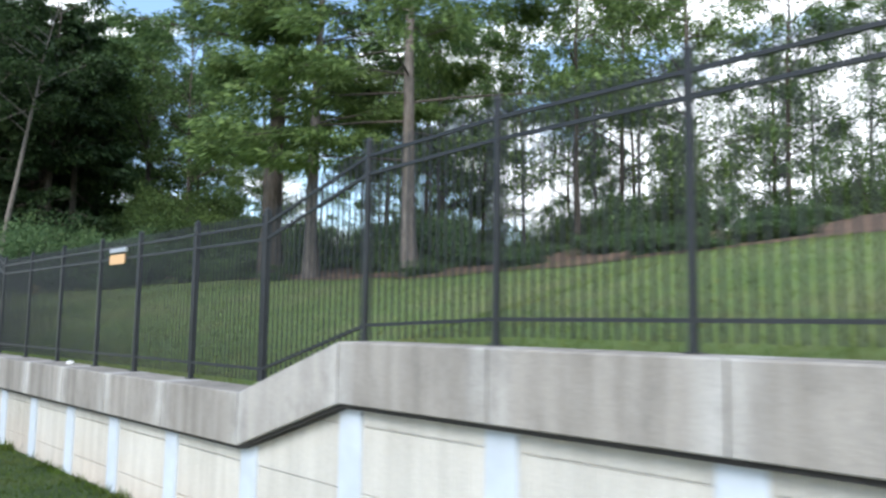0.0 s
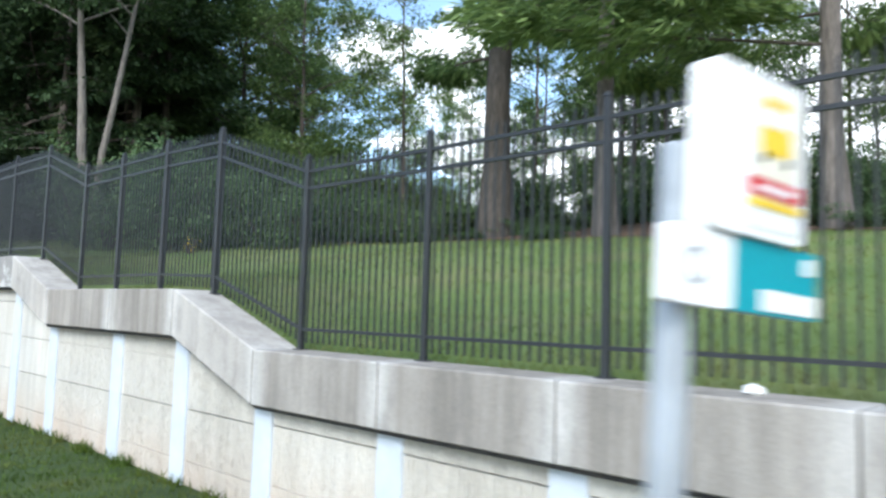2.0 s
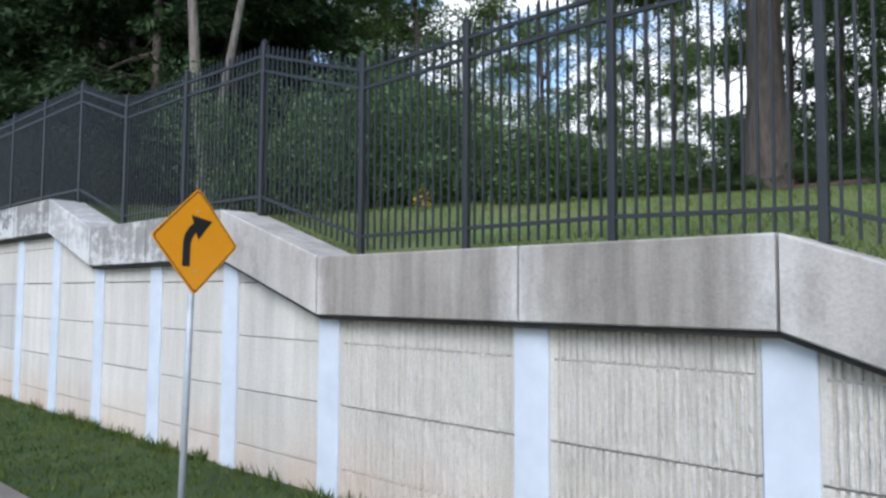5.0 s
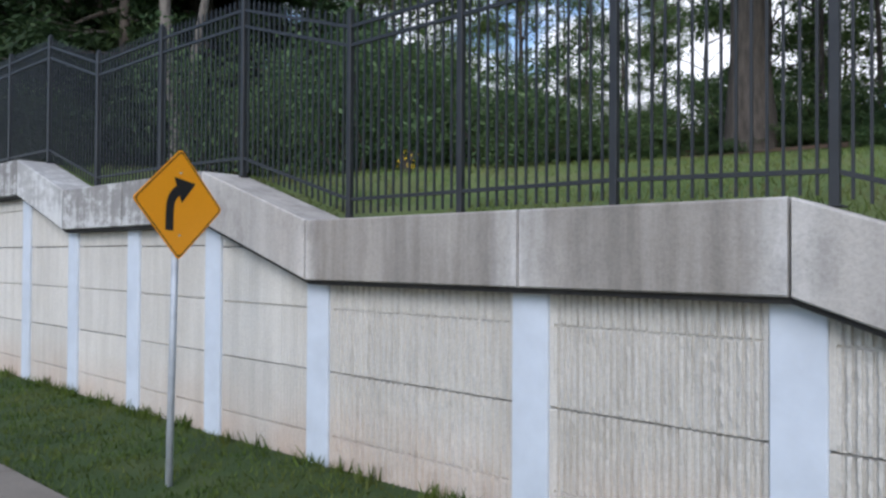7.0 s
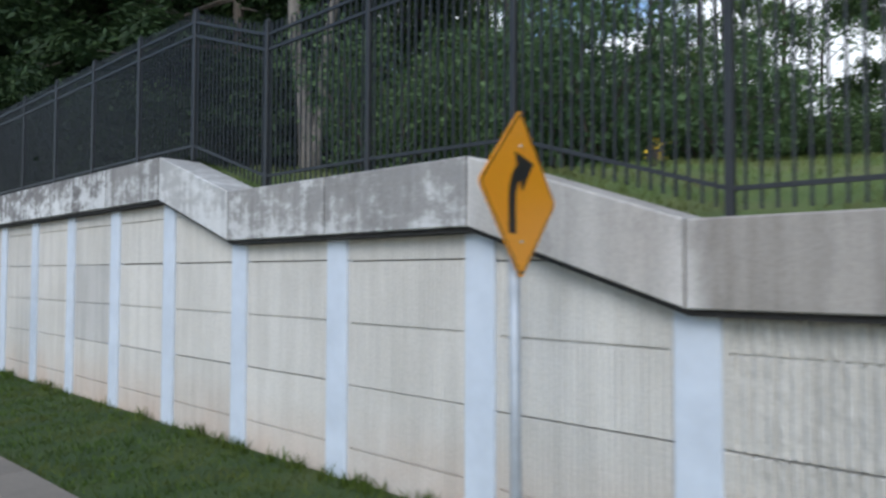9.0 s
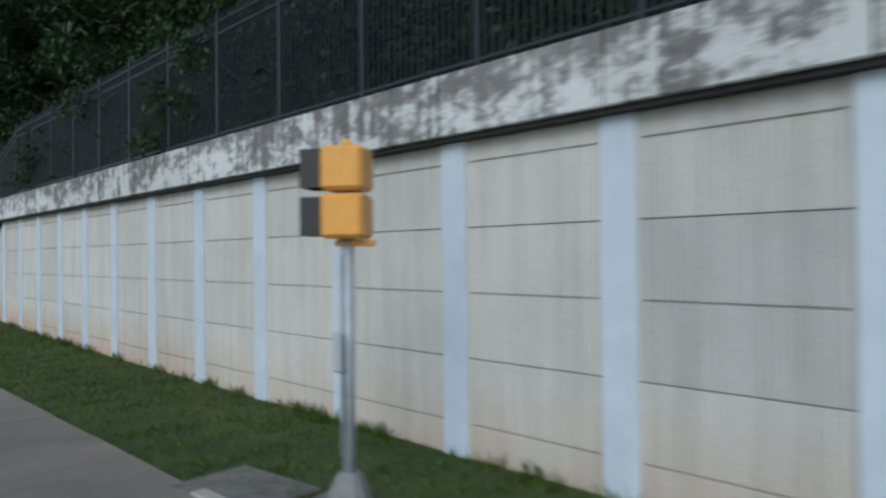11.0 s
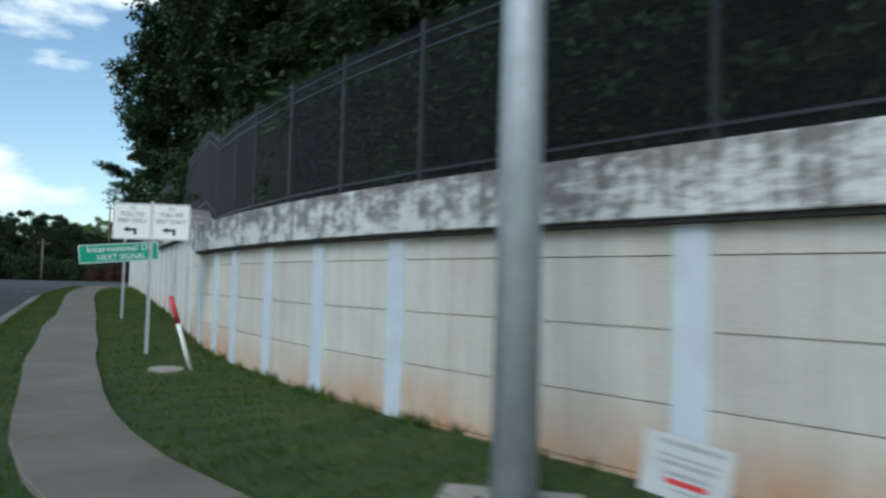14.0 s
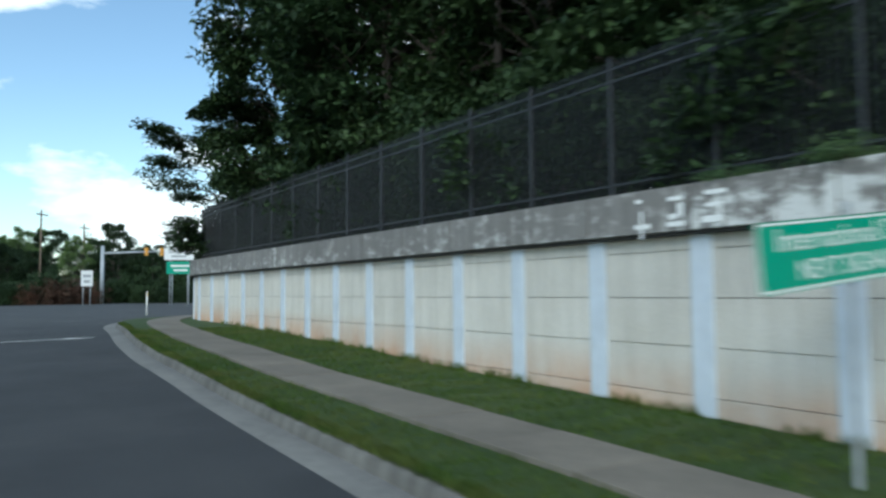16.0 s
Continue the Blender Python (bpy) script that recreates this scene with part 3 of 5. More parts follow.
core_v, core_f = [], []
for k in range(len(JOINTS) - 1):
    s0, s1 = JOINTS[k], JOINTS[k + 1]
    p0, p1 = wall_at(s0, PAN_OFF), wall_at(s1, PAN_OFF)
    L = math.hypot(p1[0] - p0[0], p1[1] - p0[1])
    ang = -math.degrees(math.atan2(p1[0] - p0[0], p1[1] - p0[1]))
    cx, cy = (p0[0] + p1[0]) / 2, (p0[1] + p1[1]) / 2
    top = max(cope_b(s0), cope_b(s1))
    gz = ground_z(cy)
    w = L - PIL_W + 0.16
    n_row = 0
    drop = float(np.interp(s0, [18, 20, 27, 30], [0, 0.035, 0.035, 0]).round(3))
    for z0 in ROW_Z:
        z0 = z0 - drop
        full = z0 + 2 * ROW
        if full < gz - 0.05 or z0 > top + 0.02:
            continue
        z1 = min(full, top + 0.1)
        soil = float(np.interp(s0, [0, 16, 22, 27, 34, 46, 54, 66, 90], [0.2, 0.25, 0.35, 0.4, 0.35, 0.45, 0.9, 1.0, 0.75]).round(1))
        h = z1 - z0 - (0.015 if 14 < s0 < 36 else 0.010)
        zc = (z0 + z1) / 2
        field = min(z0 + ROW - zc, h / 2 - 0.03)
        low = z0 - gz < 0.7
        if abs(cope_b(s1) - cope_b(s0)) > 0.1 and z1 > min(cope_b(s0), cope_b(s1)):
            me = panel_mesh(h, w, M_PANEL_LOW if low else M_PANEL, (z0 - gz, soil) if low else None, (max(cope_b(s0) + 0.12 - zc, -h / 2), max(cope_b(s1) + 0.12 - zc, -h / 2)), field, 14 < s0 < 26)
        else:
            me = shared_panel(h, w, z0 - gz, soil, field, 14 < s0 < 26)
        if abs(cy - RECAST) < 0.98 and z0 > 0.5 and full < 2.3:
            me = panel_mesh(h, w, M_PANEL_DARK, None, None, field)
        placed("panel", me, wall, pose(cx, cy, zc, 0, 0, ang + random.uniform(-0.15, 0.15)))
    # backing behind the joints
    b0, b1 = wall_at(s0, PAN_OFF + 0.06), wall_at(s1, PAN_OFF + 0.06)
    c0, c1 = wall_at(s0, PAN_OFF + 0.28), wall_at(s1, PAN_OFF + 0.28)
    i = len(core_v)
    t0, t1 = cope_b(s0) + 0.1, cope_b(s1) + 0.1
    core_v += [(*b0, -0.9), (*b1, -0.9), (*b1, t1), (*b0, t0), (*c0, -0.9), (*c1, -0.9), (*c1, t1), (*c0, t0)]
    core_f += [(i, i + 3, i + 2, i + 1), (i + 4, i + 5, i + 6, i + 7), (i + 3, i + 7, i + 6, i + 2)]
mesh_object("backing", core_v, core_f, M_KERB, wall)

for k, s in enumerate(JOINTS):
    x, y = wall_at(s, PIL_OFF)
    gz = ground_z(y)
    h = cope_b(s) + 0.12 - (gz - 0.3)
    bm = box_bm(0.10, PIL_W, h, 0.008, (0.05, 0, 0))
    ob = part("pilaster", bm, M_PILASTER, wall)
    ob.matrix_basis = pose(x, y, gz - 0.3 + h / 2, 0, 0, -math.degrees(heading(s)))


def coping_block(s0, s1, mat):
    """A cast coping length: bevelled front arrises, a slight chamfer, cut to the slope of its bay."""
    g = 0.013
    prof = [(0.0, 0.012), (0.0, COPE_H - 0.015), (0.015, COPE_H), (COPE_D - 0.015, COPE_H), (COPE_D, COPE_H - 0.015), (COPE_D, -0.0), (0.012, 0.0)]
    verts, faces = [], []
    m = len(prof)
    ss = [s0 + g, s0 + 0.30, (s0 + s1) / 2, s1 - 0.30, s1 - g]
    n = 4
    o = (*wall_at(s0), cope_b(s0))
    for s in ss:
        for off, z in prof:
            x, y = wall_at(s, off)
            verts.append((x - o[0], y - o[1], cope_b(s) + z - o[2]))
    for i in range(n):
        for j in range(m):
            faces.append((i * m + j, i * m + (j + 1) % m, (i + 1) * m + (j + 1) % m, (i + 1) * m + j))
    faces.append(tuple(range(m))[::-1])
    faces.append(tuple(range(n * m, n * m + m)))
    me_ob = mesh_object("coping", verts, faces, mat, wall)
    at = me_ob.data.attributes.new("joint_end", "FLOAT", "POINT")
    at.data.foreach_set("value", [1.0 if i in (0, n) else 0.0 for i in range(n + 1) for _ in range(m)])
    me_ob.location = o
    bm = bmesh.new()
    bm.from_mesh(me_ob.data)
    bmesh.ops.recalc_face_normals(bm, faces=bm.faces)
    bm.to_mesh(me_ob.data)
    bm.free()


for k in range(len(JOINTS) - 1):
    s0 = JOINTS[k]
    slope = abs(cope_b(JOINTS[k + 1]) - cope_b(s0)) > 0.3
    coping_block(s0, JOINTS[k + 1], M_COPE_SLOPE if slope and s0 < 30 else M_COPE if s0 < 28 else M_COPE_WASH if 32 < s0 < 34 else M_COPE_MID if s0 < 36 else M_COPE_OLD if s0 < 88 else M_COPE_FAR)
    # black strip between coping and panels: the overhang's shade and gap grime as colour
    q = []
    for s in (s0, JOINTS[k + 1]):
        for off, z in ((0.06, -0.045), (0.19, -0.05), (0.19, 0.01), (0.06, 0.01)):
            q.append((*wall_at(s, off), cope_b(s) + z))
    mesh_object("gap_shade", q, [(0, 1, 5, 4), (1, 2, 6, 5), (3, 0, 4, 7), (3, 2, 1, 0), (4, 5, 6, 7), (2, 3, 7, 6)], M_GAP_SHADE, wall)


# ---- fence ----
F_OFF = 0.51
POSTS = [-5.0, -3.1, -1.2, 0.7, 2.55, 4.41, 6.26, 8.28, 10.17, 12.13, 13.8, 15.8, 17.8, 19.8, 21.81, 23.38, 24.95, 26.48, 28.45, 30.48, 32.5]
POSTS += [j - 0.04 for j in JOINTS if 33 < j < 122]
cube = box_bm(1, 1, 1, 0.0)
unit = bpy.data.meshes.new("rail")
cube.to_mesh(unit)
cube.free()
unit.materials.append(M_FENCE)
post_bm = box_bm(0.065, 0.065, 2.24, 0.005, (0, 0, 1.12))
cap_bm = bmesh.new()
bmesh.ops.create_cone(cap_bm, cap_ends=True, segments=4, radius1=0.055, radius2=0.004, depth=0.05)
bmesh.ops.rotate(cap_bm, matrix=Matrix.Rotation(radians(45), 3, "Z"), verts=cap_bm.verts)
bmesh.ops.translate(cap_bm, vec=(0, 0, 2.265), verts=cap_bm.verts)
cap_me = bpy.data.meshes.new("tmp")
cap_bm.to_mesh(cap_me)
cap_bm.free()
post_bm.from_mesh(cap_me)
bpy.data.meshes.remove(cap_me)
foot = box_bm(0.13, 0.13, 0.012, 0.003, (0, 0, 0.006))
foot_me = bpy.data.meshes.new("tmp")
foot.to_mesh(foot_me)
foot.free()
post_bm.from_mesh(foot_me)
bpy.data.meshes.remove(foot_me)
post_me = bpy.data.meshes.new("post")
post_bm.to_mesh(post_me)
post_bm.free()
post_me.materials.append(M_FENCE)
pk = bmesh.new()
prof = [(0.0098, 0.0), (0.0098, 2.09), (0.002, 2.14)]
rings = [[pk.verts.new((sx * r, sy * r, z)) for sx, sy in ((1, 1), (-1, 1), (-1, -1), (1, -1))] for r, z in prof]
for a, b in zip(rings, rings[1:]):
    for i in range(4):
        pk.faces.new((a[i], a[(i + 1) % 4], b[(i + 1) % 4], b[i]))
picket_me = bpy.data.meshes.new("picket")
pk.to_mesh(picket_me)
pk.free()
picket_me.materials.append(M_FENCE)


def fence_section(s0, s1):
    p0, p1 = Vector((*wall_at(s0, F_OFF), cope_t(s0))), Vector((*wall_at(s1, F_OFF), cope_t(s1)))
    h = math.atan2(p1.x - p0.x, p1.y - p0.y)
    base = Matrix.Translation(p0) @ Matrix.Rotation(-h, 4, "Z")
    top = thing("fence_section", base, "black painted steel picket fence section on the coping", "fence", "fence sections on the wall")
    L = math.hypot(p1.x - p0.x, p1.y - p0.y)
    dz = p1.z - p0.z
    placed("post", post_me, top, Matrix.Identity(4))
    slope = math.atan2(dz, L)
    long = math.hypot(L, dz) - 0.06
    for z, th in ((0.235, 0.034), (1.87, 0.034), (2.07, 0.034)):
        m = Matrix.Translation((0, L / 2, z + dz / 2)) @ Matrix.Rotation(slope, 4, "X") @ Matrix.Diagonal((0.036, long, th, 1))
        placed("rail", unit, top, m)
    n = max(3, round(L / 0.106))
    for i in range(1, n):
        f = i / n
        placed("picket", picket_me, top, Matrix.Translation((0, L * f, 0.08 + dz * f)))


for a, b in zip(POSTS, POSTS[1:]):
    fence_section(a, b)


# ---- road signs and street furniture ----
def post_bm(r, z0, z1, sides=10):
    return tube_bm(r, r, z0, z1, sides)


def u_post_bm(z0, z1, w=0.055):
    """A rolled steel channel post."""
    prof = [(-w / 2, 0.0), (-w * 0.3, 0.0), (-w * 0.22, 0.025), (w * 0.22, 0.025), (w * 0.3, 0.0), (w / 2, 0.0), (w / 2, 0.005), (w * 0.34, 0.005), (w * 0.25, 0.031), (-w * 0.25, 0.031), (-w * 0.34, 0.005), (-w / 2, 0.005)]
    bm = bmesh.new()
    a = [bm.verts.new((x, y, z0)) for x, y in prof]
    b = [bm.verts.new((x, y, z1)) for x, y in prof]
    n = len(prof)
    for i in range(n):
        bm.faces.new((a[i], a[(i + 1) % n], b[(i + 1) % n], b[i]))
    bm.faces.new(b)
    bmesh.ops.recalc_face_normals(bm, faces=bm.faces)
    return bm


def bolt_bm(x, y, z):
    bm = bmesh.new()
    bmesh.ops.create_cone(bm, cap_ends=True, segments=6, radius1=0.011, radius2=0.009, depth=0.012)
    bmesh.ops.rotate(bm, matrix=Matrix.Rotation(radians(90), 3, "X"), verts=bm.verts)
    bmesh.ops.translate(bm, vec=(x, y, z), verts=bm.verts)
    return bm


def curve_sign():
    z0 = ground_z(27)
    t = thing("curve_warning_sign", pose(3.66, 27.06, z0 - 0.02, -2.0, 3.0, 12), "amber diamond road sign with black bending arrow on a post", "road sign")
    part("post", post_bm(0.034, -0.3, 2.9, 12), M_GALV, t, "round galvanised steel post")
    c = 2.65
    d = 0.762 / math.sqrt(2)

    def diamond(k, r=0.04):
        pts = []
        for a in (0, 90, 180, 270):
            ca, sa = math.cos(radians(a)), math.sin(radians(a))
            for off in (-1, 0, 1):
                ang = radians(a + off * 38)
                pts.append((ca * (k - r * 1.4) + r * math.cos(ang), c + sa * (k - r * 1.4) + r * math.sin(ang)))
        return pts
    board = part("board", plate_bm(diamond(d), 0.006, -0.045), M_YELLOW, t)
    outer, inner = diamond(d - 0.018), diamond(d - 0.032)
    bm = bmesh.new()
    vo = [bm.verts.new((x, -0.0505, z)) for x, z in outer]
    vi = [bm.verts.new((x, -0.0505, z)) for x, z in inner]
    for i in range(len(vo)):
        j = (i + 1) % len(vo)
        bm.faces.new((vo[i], vo[j], vi[j], vi[i]))
    part("border", bm, M_BLACK, board, "thin black border line")
    # arrow: straight shaft, quarter bend, head
    bm = bmesh.new()
    path = [(-0.12, -0.26), (-0.12, -0.08)]
    for i in range(1, 8):
        a = radians(180 - 62 * i / 7)
        path.append((0.10 + 0.22 * math.cos(a), -0.05 + 0.22 * math.sin(a)))
    w = 0.047
    left, right = [], []
    for i, (x, z) in enumerate(path):
        a = path[max(0, i - 1)]
        b = path[min(len(path) - 1, i + 1)]
        tx, tz = b[0] - a[0], b[1] - a[1]
        l = math.hypot(tx, tz)
        nx, nz = -tz / l * w, tx / l * w
        left.append(bm.verts.new((x + nx, -0.051, c + z + nz)))
        right.append(bm.verts.new((x - nx, -0.051, c + z - nz)))
    for i in range(len(path) - 1):
        bm.faces.new((left[i], left[i + 1], right[i + 1], right[i]))
    ex, ez = path[-1]
    dx, dz = math.cos(radians(22)), math.sin(radians(22))
    tri = [(ex - dz * 0.13 - dx * 0.03, ez + dx * 0.13 - dz * 0.03), (ex + dx * 0.2, ez + dz * 0.2), (ex + dz * 0.13 - dx * 0.03, ez - dx * 0.13 - dz * 0.03)]
    bm.faces.new([bm.verts.new((x, -0.0515, c + z)) for x, z in tri])
    part("arrow", bm, M_BLACK, board, "black arrow that bends to the right")
    for z in (c + 0.3, c - 0.3):
        part("bolt", bolt_bm(0, -0.054, z), M_GALV, t)
    return t


def bus_stop_sign():
    z0 = ground_z(13.5)
    t = thing("bus_stop_sign", pose(1.97, 13.66, z0, 0, 3.5, -10), "white and teal bus stop sign on a grey steel post", "bus stop sign")
    part("post", box_bm(0.075, 0.075, 2.95, 0.008, (0, 0, 1.3)), M_GALV, t, "square galvanised steel post")
    zc = 2.77
    board = part("board", plate_bm(rounded(0.46, 0.46, 0.035, 4, 0.21, zc), 0.07, -0.08), M_WHITEPL, t, "thick white plastic board with rounded corners")
    part("picture_field", plate_bm(rounded(0.30, 0.41, 0.03, 4, 0.275, zc), 0.004, -0.117), M_WHITE, board, "white picture field")
    # a bus seen from the front, as plain shapes
    part("symbol_ground", plate_bm(rounded(0.235, 0.25, 0.03, 4, 0.275, zc + 0.065), 0.004, -0.119), M_CREAM, board, "cream rounded field")
    part("bus_symbol", plate_bm(rounded(0.155, 0.085, 0.02, 4, 0.275, zc + 0.048), 0.004, -0.122), M_BUSYEL, board, "yellow bus front")
    part("bus_symbol_roof", plate_bm(rounded(0.125, 0.03, 0.012, 3, 0.275, zc + 0.155), 0.004, -0.122), M_BUSYEL, board)
    part("bus_symbol_window", plate_bm(rounded(0.125, 0.055, 0.012, 3, 0.275, zc + 0.112), 0.004, -0.122), M_WHITE, board)
    for x in (0.215, 0.335):
        part("bus_symbol_wheel", plate_bm(rounded(0.022, 0.03, 0.006, 2, x, zc - 0.005), 0.004, -0.1235), M_BLACK, board)
    part("stripe", plate_bm(rounded(0.27, 0.05, 0.004, 1, 0.275, zc - 0.09), 0.004, -0.121), M_RED, board, "red stripe with unreadable lettering")
    part("stripe", plate_bm(rounded(0.27, 0.025, 0.004, 1, 0.275, zc - 0.135), 0.004, -0.121), M_BUSYEL, board, "yellow stripe")
    part("letter_bar", plate_bm(rounded(0.18, 0.018, 0.004, 1, 0.275, zc - 0.092), 0.004, -0.1235), M_WHITE, board)
    low = zc - 0.235 - 0.10
    sq = part("logo_plate", plate_bm(rounded(0.26, 0.2, 0.012, 3, -0.005, low), 0.05, -0.07), M_WHITEPL, t, "white square plate with a grey ring")
    bm = bmesh.new()
    ring = [[bm.verts.new((-0.04 + r * math.cos(radians(a)), -0.0975, low + r * math.sin(radians(a)))) for a in range(0, 360, 24)] for r in (0.05, 0.036)]
    for i in range(15):
        j = (i + 1) % 15
        bm.faces.new((ring[0][i], ring[0][j], ring[1][j], ring[1][i]))
    part("ring", bm, M_GREYINK, sq)
    teal = part("route_plate", plate_bm(rounded(0.44, 0.2, 0.012, 3, 0.345, low), 0.05, -0.07), M_TEAL, t, "teal route plate with a white bar")
    part("letter_bar", plate_bm(rounded(0.30, 0.06, 0.004, 1, 0.41, low - 0.06), 0.004, -0.097), M_WHITE, teal)
    part("letter_bar", plate_bm(rounded(0.05, 0.05, 0.008, 2, 0.51, low + 0.055), 0.004, -0.097), M_WHITE, teal)
    return t


def pedestrian_signal():
    z0 = ground_z(39.5)
    t = thing("pedestrian_signal", pose(3.2, 39.5, z0, 0, 0, 218), "yellow two-section pedestrian signal on a steel post with a flared base", "traffic signal")
    b = bmesh.new()
    lv = [(0.165, 0.0), (0.16, 0.05), (0.14, 0.22), (0.09, 0.34), (0.065, 0.37)]
    rings = [[b.verts.new((sx * r, sy * r, z)) for sx, sy in ((1, 0.6), (0.6, 1), (-0.6, 1), (-1, 0.6), (-1, -0.6), (-0.6, -1), (0.6, -1), (1, -0.6))] for r, z in lv]
    for p, q in zip(rings, rings[1:]):
        for i in range(8):
            b.faces.new((p[i], p[(i + 1) % 8], q[(i + 1) % 8], q[i]))
    b.faces.new(rings[-1])
    part("base", b, M_CAST, t, "flared grey cast base")
    part("post", tube_bm(0.05, 0.05, 0.3, 2.15, 14), M_GALV, t)
    part("conduit", tube_bm(0.014, 0.014, 0.5, 2.0, 6, (0.07, -0.03)), M_GALV, t)
    part("push_button", box_bm(0.09, 0.07, 0.3, 0.015, (0.08, -0.05, 1.28)), M_GALV, t, "grey push button box")
    for z in (2.30, 2.66):
        h = part("signal_head", box_bm(0.34, 0.33, 0.335, 0.03, (0, 0, z)), M_SIGNAL, t, "yellow signal housing")
        bm = bmesh.new()
        ring = []
        for yy, w in ((-0.165, 0.15), (-0.32, 0.15), (-0.32, 0.138), (-0.17, 0.138)):
            ring.append([bm.verts.new((sx * w, yy, z + sz * 0.145)) for sx, sz in ((-1, -1), (-1, 1), (1, 1), (1, -1))])
        for p, q in zip(ring, ring[1:]):
            for i in range(4):
                bm.faces.new((p[i], p[(i + 1) % 4], q[(i + 1) % 4], q[i]))
        part("visor", bm, M_DARKHOOD, h, "black visor")
        part("lens", box_bm(0.26, 0.01, 0.26, 0.004, (0, -0.168, z)), M_LENS, h)
    part("cap", tube_bm(0.05, 0.03, 2.83, 2.89, 10), M_SIGNAL, t)
    part("bracket", box_bm(0.09, 0.3, 0.05, 0.01, (0, 0.06, 2.1)), M_SIGNAL, t)
    return t


def mast_pole():
    z0 = ground_z(66.2)
    t = thing("signal_mast_pole", pose(3.36, 66.0, z0, 0, 0, 0), "tall round grey steel signal mast with two arms", "signal pole")
    part("shaft", tube_bm(0.175, 0.142, 0.03, 6.7, 28), M_GALV, t, "tapered grey steel shaft")
    part("base_plate", tube_bm(0.33, 0.32, 0.01, 0.055, 24), M_RUST, t, "rust-stained round base plate")
    part("collar", tube_bm(0.205, 0.18, 0.05, 0.11, 24), M_GALV, t)
    for sx in (-1, 1):
        for sy in (-1, 1):
            part("bolt", tube_bm(0.026, 0.026, 0.05, 0.15, 6, (sx * 0.18, sy * 0.18)), M_RUST, t, "rusty anchor bolt")
    part("cap", tube_bm(0.15, 0.06, 6.7, 6.78, 16), M_GALV, t)
    arms = []
    for a, ln in ((93, 9.0), (177, 6.5)):
        bm = tube_bm(0.12, 0.06, 0, ln, 14)
        m = pose(0, 0, 6.05, 0, 0, a) @ pose(0, 0, 0, -86)
        bmesh.ops.transform(bm, matrix=m, verts=bm.verts)
        arms.append((part("arm", bm, M_GALV, t, "tapered steel mast arm"), a))
        bm = box_bm(0.32, 0.32, 0.4, 0.02, (0, 0, 6.1))
        bmesh.ops.transform(bm, matrix=pose(0, 0, 0, 0, 0, a), verts=bm.verts)
        part("arm_clamp", bm, M_GALV, t)
    return t


def arm_signal(x, y, z, rz):
    t = thing("traffic_signal", pose(x, y, z, 0, 0, rz), "yellow three-section traffic signal hung on the mast arm", "traffic signal")
    part("housing", box_bm(0.34, 0.28, 1.05, 0.03), M_SIGNAL, t)
    for i in (-1, 0, 1):
        part("visor", tube_bm(0.135, 0.14, -0.1, 0.1, 14, (0, 0), False), M_DARKHOOD, t, "black round visor").matrix_basis = pose(0, -0.22, i * 0.34, 90)
        part("lens", tube_bm(0.13, 0.13, -0.01, 0.01, 14), M_LENS, t).matrix_basis = pose(0, -0.142, i * 0.34, 90)
    part("bracket", box_bm(0.06, 0.06, 0.5, 0.01, (0, 0.12, 0.66)), M_GALV, t)
    return t


def blue_arm_sign():
    t = thing("street_name_sign", pose(3.07, 63.35, 6.42, 0, 4, -93), "blue lit street name sign with unreadable lettering on the mast", "road sign")
    part("board", plate_bm(rounded(1.9, 0.42, 0.03), 0.06), simple("blue_sheeting", (0.06, 0.18, 0.45), 0.35), t)
    part("letter_bar", plate_bm(rounded(1.5, 0.15, 0.01, 1), 0.004, -0.033), M_WHITE, t)
    part("bracket", box_bm(0.05, 0.25, 0.34, 0.01, (0.3, 0.1, 0.1)), M_GALV, t)
    return t


